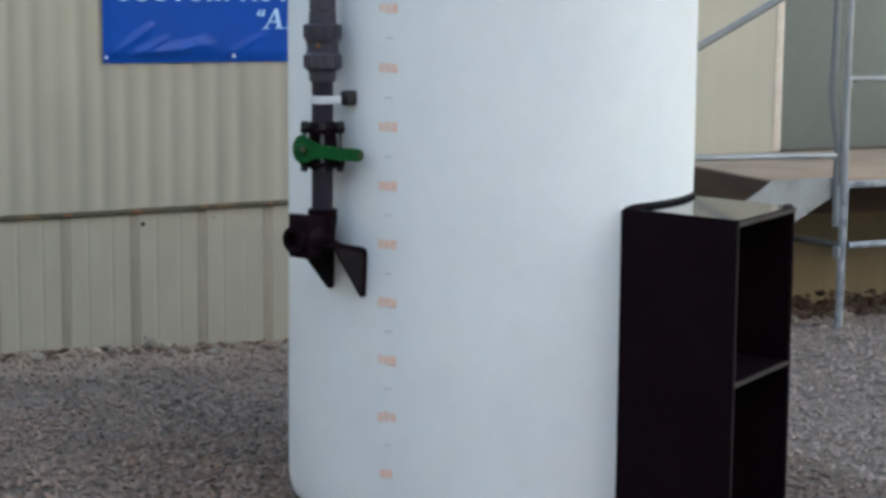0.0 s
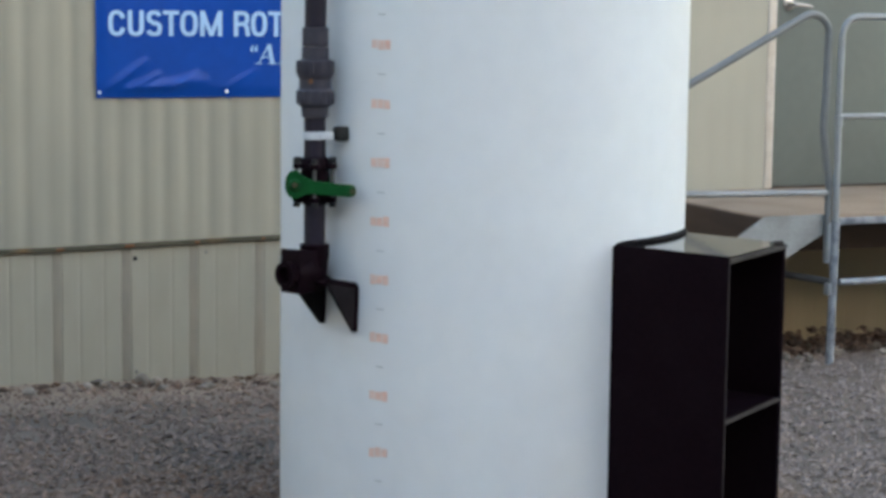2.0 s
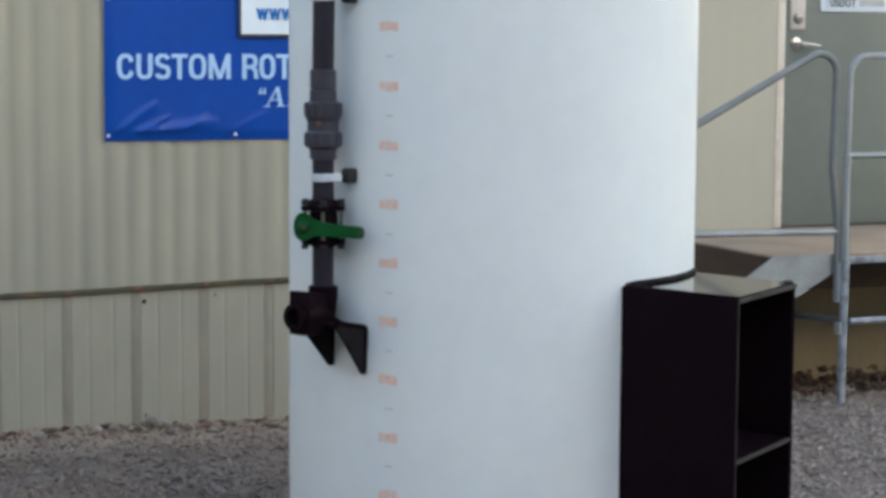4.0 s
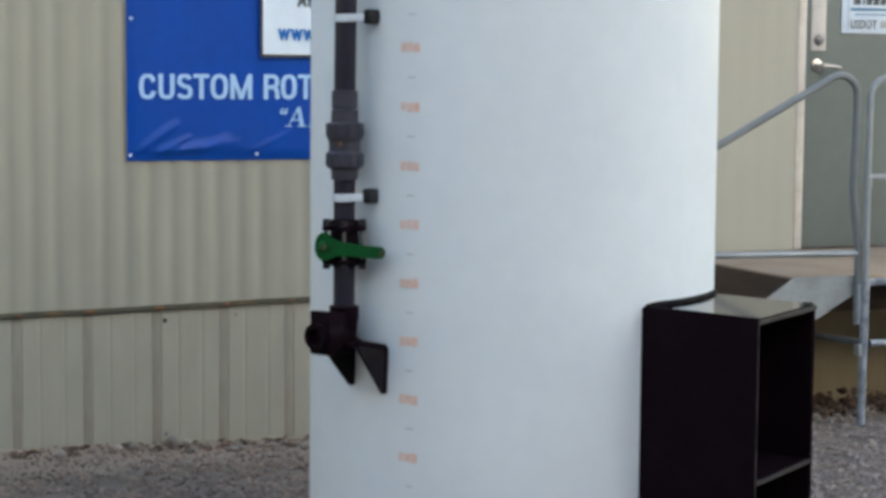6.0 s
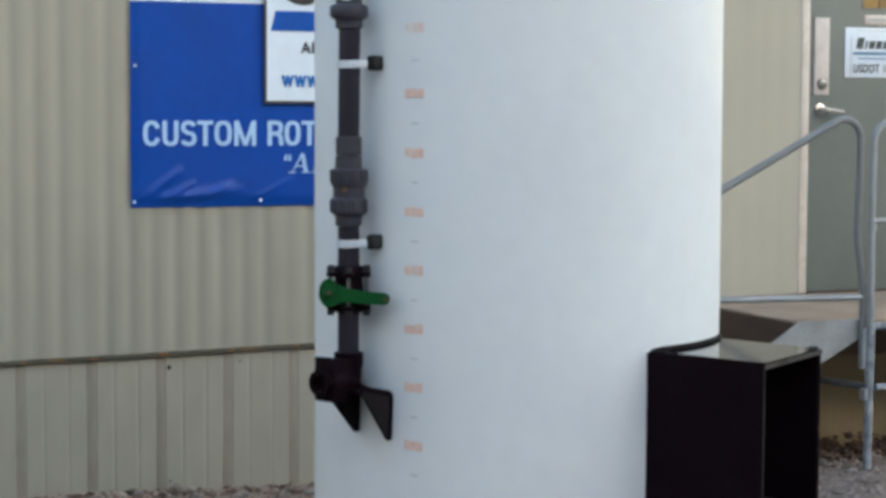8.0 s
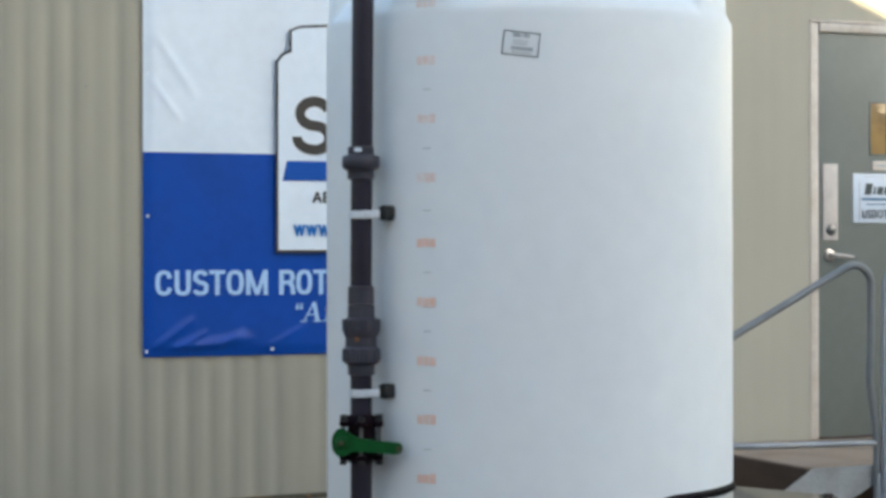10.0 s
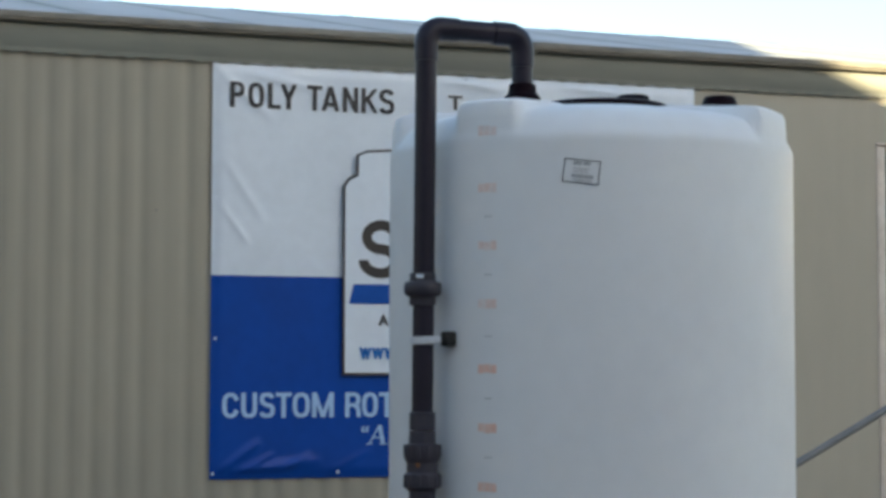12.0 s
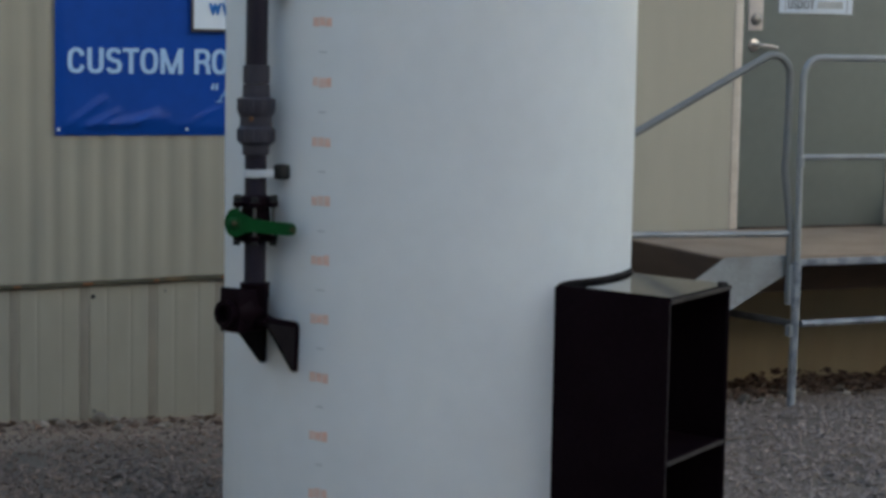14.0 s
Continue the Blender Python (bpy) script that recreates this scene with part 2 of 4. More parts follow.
def tube(points, r, segs=20, caps=True):
    bm = bmesh.new()
    pts = [Vector(p) for p in points]
    rings, up = [], None
    for i, p in enumerate(pts):
        d = (pts[min(i + 1, len(pts) - 1)] - pts[max(i - 1, 0)]).normalized()
        if up is None:
            up = d.orthogonal().normalized()
        up = (up - d * up.dot(d)).normalized()
        side = d.cross(up)
        rings.append([bm.verts.new(p + r * (math.cos(2 * math.pi * k / segs) * up + math.sin(2 * math.pi * k / segs) * side)) for k in range(segs)])
    for a, b in zip(rings, rings[1:]):
        for k in range(segs):
            bm.faces.new((a[k], a[(k + 1) % segs], b[(k + 1) % segs], b[k]))
    if caps:
        bm.faces.new(rings[0][::-1]), bm.faces.new(rings[-1])
    return bm


def prism(outline, thick, m):
    """A flat outline in x, y with a thickness along z, centred."""
    bm = bmesh.new()
    lo = [bm.verts.new((x, y, -thick / 2)) for x, y in outline]
    hi = [bm.verts.new((x, y, thick / 2)) for x, y in outline]
    bm.faces.new(lo[::-1]), bm.faces.new(hi)
    for i in range(len(lo)):
        j = (i + 1) % len(lo)
        bm.faces.new((lo[i], lo[j], hi[j], hi[i]))
    bmesh.ops.bevel(bm, geom=bm.edges[:], offset=min(0.003, thick * 0.25), segments=2, affect='EDGES')
    bmesh.ops.transform(bm, matrix=m, verts=bm.verts)
    return bm


def lettering(name, text, x, z, width, height, material, parent, y, shear=0.0, bold=0.0):
    """Raised letters on a wall that faces -y; left edge x, baseline z, width and cap height as given."""
    cu = bpy.data.curves.new(name, 'FONT')
    cu.size, cu.shear, cu.resolution_u = 1.0, shear, 5
    tmp = bpy.data.objects.new(name, cu)
    scene.collection.objects.link(tmp)

    def shape(body):
        cu.body = body
        bpy.context.view_layer.update()
        shaped = tmp.evaluated_get(bpy.context.evaluated_depsgraph_get())
        me = shaped.to_mesh()
        co = np.array([v.co[:] for v in me.vertices])
        faces = [tuple(f.vertices) for f in me.polygons]
        shaped.to_mesh_clear()
        return co, faces
    shown = [c for c in text if c != " "]
    glyphs = [shape(c) for c in shown]
    # even spacing, by the advance of the letters before each one
    ends = [(shape(text[:i + 1])[0][:, 0].max(), text[i]) for i in range(len(text)) if text[i] != " "]
    left = glyphs[0][0][:, 0].min()
    scale = width / (ends[-1][0] - left)
    cells = [(x + (e - (g[0][:, 0].max() - g[0][:, 0].min()) - left) * scale, x + (e - left) * scale) for (e, c), g in zip(ends, glyphs)]
    bpy.data.objects.remove(tmp)
    bpy.data.curves.remove(cu)
    # thicker strokes: the same letter laid over itself, a little apart
    b = bold * height
    shifts = [(0, 0)] + ([(b * math.cos(k * math.pi / 4), 0.5 * b * math.sin(k * math.pi / 4)) for k in range(8)] if bold else [])
    for letter, (co, polys), (c0, c1) in zip(shown, glyphs, cells):
        g0, g1 = co[:, 0].min(), co[:, 0].max()
        low, top = (co[:, 1].min(), co[:, 1].max()) if letter.isupper() else (0.0, 0.73)
        verts, faces = [], []
        for k, (dx, dz) in enumerate(shifts):
            for p in co:
                px = c0 + b + (p[0] - g0) / (g1 - g0) * (c1 - c0 - 2 * b)
                pz = z + b * 0.5 + (p[1] - low) / (top - low) * (height - b)
                verts.append((px + dx, (y(px, pz) if callable(y) else y) - 0.0003 * k, pz + dz))
            faces += [tuple(i + k * len(co) for i in p) for p in polys]
        mesh = bpy.data.meshes.new("letter")
        mesh.from_pydata(verts, [], faces)
        ob = new("letter", mesh)
        finish(ob, mesh, material, smooth=False)
        ob.parent, ob.matrix_parent_inverse = parent, parent.matrix_basis.inverted()


def sheet_mesh(name, xs, zs, offset, material, parent, label="", edge=None):
    """An upright sheet at y = offset(x, z); edge: (row, height along x) of an edge that is not level."""
    verts = [(x, offset(x, z), edge[1](x) if edge and j == edge[0] else z) for j, z in enumerate(zs) for x in xs]
    w = len(xs)
    faces = [(j * w + i, j * w + i + 1, (j + 1) * w + i + 1, (j + 1) * w + i) for j in range(len(zs) - 1) for i in range(w - 1)]
    me = bpy.data.meshes.new(name)
    me.from_pydata(verts, [], faces)
    ob = new(name, me)
    finish(ob, me, material, True, 25)
    ob.parent, ob.matrix_parent_inverse = parent, parent.matrix_basis.inverted()
    return tagged(ob, label)


# ---------------------------------------------------------------- the plan
TX, TY, TR = -2.998, -3.108, 0.605            # tank's axis and radius
SHOULDER = 2.225
def sans_strokes(ch, w, h, s):
    """Centre lines of an upright grotesque capital in a cell w by h with stroke s: [points, ...]."""
    a, e = s / 2, s * 0.42
    l, r, t, m = a, w - a, h - e, h / 2

    def arc(cx, cz, rx, rz, d0, d1, n=18):
        # flat-sided round: a superellipse
        out = []
        for i in range(n + 1):
            d = radians(d0 + (d1 - d0) * i / n)
            c, q = math.cos(d), math.sin(d)
            out.append((cx + rx * math.copysign(abs(c) ** 0.78, c), cz + rz * math.copysign(abs(q) ** 0.78, q)))
        return out
    cx, rx, rz = w / 2, w / 2 - a, h / 2 - e
    k = rz / 2
    bowl = [(l, t)] + arc(w * 0.5, (t + m * 0.98) / 2, rx * 0.96, (t - m * 0.98) / 2, 90, -90, 12) + [(l, m * 0.98)]
    return {
        "C": [arc(cx, m, rx, rz, 20, 340)],
        "O": [arc(cx, m, rx, rz, 0, 360, 28)],
        "U": [[(l, h)] + arc(cx, h * 0.36, rx, h * 0.36 - e, 180, 360, 14) + [(r, h)]],
        "S": [arc(cx, m + k, rx * 0.92, k, 15, 200, 14) + [(cx, m)] + arc(cx, m - k, rx, k, 70, -165, 16)],
        "T": [[(0, t), (w, t)], [(cx, t), (cx, 0)]],
        "M": [[(l, 0), (l, h)], [(r, 0), (r, h)], [(l + s * 0.05, h), (cx, 0)], [(r - s * 0.05, h), (cx, 0)]],
        "R": [[(l, 0), (l, h)], bowl, [(w * 0.58, m), (r * 0.97, h * 0.36), (r, h * 0.14), (r + a * 0.3, 0)]],
        "P": [[(l, 0), (l, h)], bowl],
        "L": [[(l, 0), (l, h)], [(l, e), (w, e)]],
        "Y": [[(a * 0.8, h), (cx, h * 0.42)], [(w - a * 0.8, h), (cx, h * 0.42)], [(cx, h * 0.46), (cx, 0)]],
        "A": [[(a * 0.8, 0), (cx, h)], [(w - a * 0.8, 0), (cx, h)], [(w * 0.25, h * 0.28), (w * 0.75, h * 0.28)]],
        "N": [[(l, 0), (l, h)], [(r, 0), (r, h)], [(l, h), (r, 0)]],
        "K": [[(l, 0), (l, h)], [(r, h), (l, h * 0.40)], [(w * 0.38, h * 0.55), (r, 0)]],
    }[ch]


def sans_word(text, cells, z, h, s, material, parent, y):
    """Capitals of even stroke s laid on a cloth y(x, z); cells: (from, to) along x for each letter."""
    for ch, (c0, c1) in zip(text.replace(" ", ""), cells):
        verts, faces = [], []
        for k, line in enumerate(sans_strokes(ch, c1 - c0, h, s)):
            first = len(verts)
            for i, p in enumerate(line):
                u, v = line[max(0, i - 1)], line[min(len(line) - 1, i + 1)]
                if ch == "O" and i in (0, len(line) - 1):
                    u, v = (0, 0), (0, 1)
                t = Vector((v[0] - u[0], v[1] - u[1])).normalized()
                # level strokes are a little thinner than upright ones
                half = s / 2 * (0.84 + 0.16 * abs(t.y))
                for side in (half, -half):
                    px, pz = c0 + p[0] - t.y * side, z + min(h, max(0, p[1] + t.x * side))
                    verts.append((px, y(px, pz) - 0.0004 * k, pz))
            faces += [(first + 2 * i, first + 2 * i + 1, first + 2 * i + 3, first + 2 * i + 2) for i in range(len(line) - 1)]
        mesh = bpy.data.meshes.new("letter")
        mesh.from_pydata(verts, [], faces)
        ob = new("letter", mesh)
        finish(ob, mesh, material, smooth=False)
        ob.parent, ob.matrix_parent_inverse = parent, parent.matrix_basis.inverted()


SEAM = 0.476                                  # where upper sheets overlap the skirt
EAVE = 2.958
DECK = 0.641
RAIL_Y = -1.163


def smooth01(t):
    t = min(1.0, max(0.0, t))
    return t * t * (3 - 2 * t)


def seam_z(x):
    return SEAM + 0.0178 * (max(-6.0, min(x, -1.5)) + 3.28)


def ground_z(x, y):
    s = min(1.0, max(0.0, (y + 1.25) / 1.2))
    bank = 0.026 * smooth01((-2.5 - x) / 1.4)
    return -0.012 - (0.132 - bank) * s * s * (3 - 2 * s)


# ---------------------------------------------------------------- ground
def build_ground():
    xs = [-400, -60, -20, -10] + [-6 + 0.15 * i for i in range(61)] + [5, 10, 25, 80, 400]
    ys = [-400, -80, -30, -14] + [-9 + 0.15 * i for i in range(68)] + [3, 12, 60, 400]
    verts, faces = [], []
    for y in ys:
        for x in xs:
            near = -6 <= x <= 3.1 and -9 <= y <= 1.2
            verts.append((x, y, ground_z(x, y) + (0.012 * noise.noise((x * 2.3, y * 2.3, 0)) - 0.006 if near else 0)))
    w = len(xs)
    for j in range(len(ys) - 1):
        for i in range(w - 1):
            faces.append((j * w + i, j * w + i + 1, (j + 1) * w + i + 1, (j + 1) * w + i))
    me = bpy.data.meshes.new("ground")
    me.from_pydata(verts, [], faces)
    ob = new("ground", me)
    finish(ob, me, M_GROUND)
    tagged(ob, "grey-brown gravel yard, paler dirt along the wall", "ground", kind="structure")
    return ob


def add_dirt(m):
    """Pale dirt shows along the building's foot, with a ragged edge."""
    n, l = m.node_tree.nodes, m.node_tree.links
    co = n.new("ShaderNodeTexCoord")
    sep = n.new("ShaderNodeSeparateXYZ")
    nz = n.new("ShaderNodeTexNoise")
    nz.inputs["Scale"].default_value, nz.inputs["Detail"].default_value = 3.0, 8
    l.new(co.outputs["Object"], sep.inputs[0]), l.new(co.outputs["Object"], nz.inputs[0])
    add = n.new("ShaderNodeMath")
    add.operation = 'MULTIPLY_ADD'
    add.inputs[1].default_value = 1.6
    l.new(nz.outputs[0], add.inputs[0]), l.new(sep.outputs[1], add.inputs[2])
    rg = n.new("ShaderNodeMapRange")
    rg.inputs["From Min"].default_value, rg.inputs["From Max"].default_value = -0.50, 0.30
    l.new(add.outputs[0], rg.inputs[0])
    mix = n.new("ShaderNodeMix")
    mix.data_type = 'RGBA'
    mix.inputs[7].default_value = (0.285, 0.210, 0.150, 1)
    bs = n["Principled BSDF"].inputs["Base Color"]
    l.new(bs.links[0].from_socket, mix.inputs[6]), l.new(rg.outputs[0], mix.inputs[0])
    l.new(mix.outputs[2], bs)


add_dirt(M_GROUND)
build_ground()


# ---------------------------------------------------------------- building wall
def build_wall():
    wall = thing("wall_north", (0, 0, 0), "beige ribbed sheet-metal building wall, lightly stained", "wall", kind="structure")
    # core, with an opening for the door
    part("wall_core", span(-12, 9, 0.075, 0.20, -0.4, 0.42, 0), M_WALL, wall, smooth=False)
    for x0, x1, z0, z1 in ((-12, -0.06, 0.42, 3.08), (0.946, 9, 0.42, 3.08), (-0.06, 0.946, 2.74, 3.08), (-0.06, 0.946, 0.42, 0.60)):
        part("wall_core", span(x0, x1, 0.034, 0.20, z0, z1, 0), M_WALL, wall, smooth=False)
    pitch = 0.1022

    def upper(x, z):
        p = (x + 3.45) / pitch
        k = math.floor(p + 0.5)
        deep = (0.35 if (k + 2) % 9 == 0 else 1.0) * (1.0 if x < -1.9 else 0.10)
        c = 0.5 + 0.5 * math.cos(2 * math.pi * (p - k))
        return 0.002 + 0.008 * deep * c ** 1.4
    def run(x0, x1, z0, z1):
        n = int((x1 - x0) / pitch * 16)
        return [x0 + (x1 - x0) * i / n for i in range(n + 1)], [z0, (z0 + z1) / 2, z1]
    edges = [-12 + 0.914 * i for i in range(13)]
    # Sheets right of the tank take the colour with stronger light painted in.
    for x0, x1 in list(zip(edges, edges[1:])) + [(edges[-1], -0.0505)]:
        sheet_mesh("cladding_sheet", *run(x0, x1, SEAM, EAVE + 0.10), upper, M_WALL if x1 < -1.5 else M_WALL_LIT, wall, edge=(0, seam_z))
    sheet_mesh("cladding_sheet", *run(-0.0505, 0.946, 2.745, EAVE + 0.10), upper, M_WALL_LIT, wall)
    sheet_mesh("cladding_sheet", *run(0.946, 9, SEAM, EAVE + 0.10), upper, M_WALL_LIT, wall, edge=(0, seam_z))

    def lower(x, z):
        p = (x + 3.0085) / 0.3072
        f = (p - math.floor(p + 0.5)) * 0.3072
        g = 0.005 * min(1, max(0, (0.0245 - abs(f)) / 0.003)) * (1.0 if x < -1.1 else 0.12)
        for c in (-0.10, 0.10):
            g = max(g, (0.004 if x < -1.1 else 0.001) * max(0, 1 - abs(f - c) / 0.008))
        return 0.006 + g * 0.8
    def ribs(x0, x1):
        out = {x0, x1}
        k0 = int((x0 + 3.0085) / 0.3072) - 2
        for k in range(k0, k0 + int((x1 - x0) / 0.3072) + 5):
            c = -3.0085 + k * 0.3072
            for o in (-0.116, -0.108, -0.10, -0.092, -0.084, -0.027, -0.0245, -0.0215, -0.019, 0.019, 0.0215, 0.0245, 0.027, 0.084, 0.092, 0.10, 0.108, 0.116):
                if x0 < c + o < x1:
                    out.add(c + o)
        return sorted(out)
    for x0, x1 in zip(edges, edges[1:] + [9]):
        sheet_mesh("skirt_sheet", ribs(x0, x1), [-0.4, 0.1, SEAM - 0.002], lower, M_SKIRT if x0 < -1.1 else M_SKIRT_TAN, wall, edge=(2, seam_z))
    # darker brown-grey strips set back in the joints of the skirt
    for k in range(-9, 7):
        c = -3.0085 + k * 0.3072
        part("joint_strip", span(c - 0.0208, c + 0.0208, 0.0080, 0.016, -0.4, seam_z(c) - 0.004, 0.001), M_JOINT, wall)
    # Strip along the seam, coloured dark for the shadow gap there.
    strip_bm = bmesh.new()
    rings = []
    for x in [-12, -6] + [-6 + 0.1 * i for i in range(1, 46)] + [-1.5, 9]:
        w = 0.0035 * noise.noise((x * 3, 0, 0))
        rings.append([strip_bm.verts.new((x, y, seam_z(x) + z + w)) for y, z in ((0.010, -0.011), (-0.011, -0.013), (-0.013, -0.006), (-0.008, 0.007), (0.010, 0.008))])
    for a, b in zip(rings, rings[1:]):
        for i in range(5):
            strip_bm.faces.new((a[i], a[(i + 1) % 5], b[(i + 1) % 5], b[i]))
    drip = part("drip_edge", strip_bm, M_DRIP, wall, "weathered strip, seam's shadow in its dark colour, with rust spots")
    for k, long in ((-3, 0.018), (-2, 0.030), (-1, 0.042), (0, 0.022), (1, 0.016)):
        c = -3.0085 + k * 0.3072 + 0.012
        part("rust_patch", block((long, 0.004, 0.012), pose(c, -0.0130, seam_z(c) - 0.003), 0.0015), M_RUST, drip)
    for sx, sz in ((-3.69, 2.30), (-2.95, 0.43), (-3.272, -0.095)):
        part("screw_head", lathe([(0, 0.005), (0.005, 0.004), (0.008, 0)], pose(sx, 0.0055, sz, 90), 10), M_BOLT, wall)
    part("screw_head", lathe([(0, 0.006), (0.008, 0.005), (0.011, 0)], pose(-3.276, 0.0055, 0.413, 90), 10), M_RUBBER, wall)
    return wall


build_wall()


def build_eave():
    eave = thing("eave", (0, -0.02, EAVE), "olive metal eave trim under a galvanised roof edge", "eave", kind="structure")
    part("fascia", span(-12, 9, -0.010, 0.030, EAVE + 0.012, EAVE + 0.139, 0.004), M_FASCIA, eave)
    xs = [-5.0 + 0.0125 * i for i in range(641)]
    sheet_mesh("closure_strip", xs, [EAVE + 0.008, EAVE + 0.03], lambda x, z: -0.0125, M_FASCIA, eave, "scalloped closure strip under the trim",
               edge=(0, lambda x: EAVE + 0.007 + 0.0035 * math.cos(2 * math.pi * (x + 3.45) / 0.1022) + 0.003 * noise.noise((x * 4, 2, 0))))
    part("gutter_lip", tube([(-12, -0.036, EAVE + 0.144), (9, -0.036, EAVE + 0.144)], 0.008, 10), M_FASCIA_DARK, eave)
    part("roof_edge", span(-12, 9, -0.052, -0.043, EAVE + 0.150, EAVE + 0.179, 0.002), M_EAVE_LIP, eave, "weathered grey-brown sheet edge")
    rise = math.tan(radians(11.65))
    y0, z0 = -0.040, EAVE + 0.152

    def on_roof(x, y, lift):
        return (x, y, z0 + (y - y0) * rise + lift)
    bm = bmesh.new()
    top = [bm.verts.new(on_roof(x, y, 0)) for x, y in ((-12, y0), (9, y0), (9, 5.0), (-12, 5.0))]
    bm.faces.new(top)
    r = bmesh.ops.extrude_face_region(bm, geom=bm.faces[:])
    bmesh.ops.translate(bm, vec=(0, 0, -0.010), verts=[v for v in r["geom"] if isinstance(v, bmesh.types.BMVert)])
    part("roof_sheet", bm, M_ROOF, eave, smooth=False)
    for i in range(-9, 15):
        x = -3.82 + i * 0.83
        bm = bmesh.new()
        lo = [bm.verts.new(on_roof(x + dx, y0 - 0.002, dz)) for dx, dz in ((-0.04, 0.001), (-0.025, 0.004), (0.025, 0.004), (0.04, 0.001))]
        hi = [bm.verts.new(on_roof(x + dx, 5.0, dz)) for dx, dz in ((-0.04, 0.001), (-0.025, 0.004), (0.025, 0.004), (0.04, 0.001))]
        for k in range(3):
            bm.faces.new((lo[k], lo[k + 1], hi[k + 1], hi[k]))
        bm.faces.new(lo)
        part("roof_rib", bm, M_ROOF_RIB, eave, smooth=False)


build_eave()


def build_wall_rear():
    rear = thing("wall_rear", (0, 5, 0), "plain back and end walls of the building", "wall", kind="structure")
    part("rear_panel", span(-12, 9, 4.75, 4.95, -0.4, EAVE + 1.05, 0), M_WALL, rear, smooth=False)
    for x in (-12.0, 8.8):
        bm = bmesh.new()
        sides = [[bm.verts.new((x + dx, y, z)) for y, z in ((0.201, -0.4), (4.749, -0.4), (4.749, EAVE + 1.05), (0.201, EAVE + 0.15))] for dx in (0.0, 0.2)]
        for side in sides:
            bm.faces.new(side)
        for i in range(4):
            bm.faces.new((sides[0][i], sides[0][(i + 1) % 4], sides[1][(i + 1) % 4], sides[1][i]))
        part("end_panel", bm, M_WALL, rear, smooth=False)


build_wall_rear()


# ---------------------------------------------------------------- unseen wall added to shade the yard
def build_shade_wall():
    bm = bmesh.new()
    # Outline set by the wanted shadow edge; the notch lets sun onto the left wall.
    line = [(-40, -0.4), (53.0, -0.4), (53.0, 11.12), (15.55, 11.12), (12.08, 12.585), (16.45, 15.13), (17.2, 15.6), (1.5, 15.6), (1.5, 10.6), (-5.0, 10.6), (-5.0, 15.6), (-40, 15.6)]
    lo = [bm.verts.new((x, -30.2, z)) for x, z in line]
    hi = [bm.verts.new((x, -30.0, z)) for x, z in line]
    bm.faces.new(lo), bm.faces.new(hi[::-1])
    for i in range(len(line)):
        bm.faces.new((lo[i], lo[(i + 1) % len(line)], hi[(i + 1) % len(line)], hi[i]))
    ob = part("shade_wall", bm, M_PLAIN, None, smooth=False)
    tagged(ob, "unseen grey wall added across the yard to cast shade", "wall", kind="structure")


build_shade_wall()


def build_bounce_wall():
    # Unseen reflector: hides low sky at left and throws warmer light on the tank.
    ob = part("bounce_wall", span(-10.7, -10.5, -29.9, -0.1, -0.4, 4.2, 0), M_PALE, None, smooth=False)
    tagged(ob, "unseen pale wall added to bounce light onto the tank", "wall", kind="structure")


build_bounce_wall()


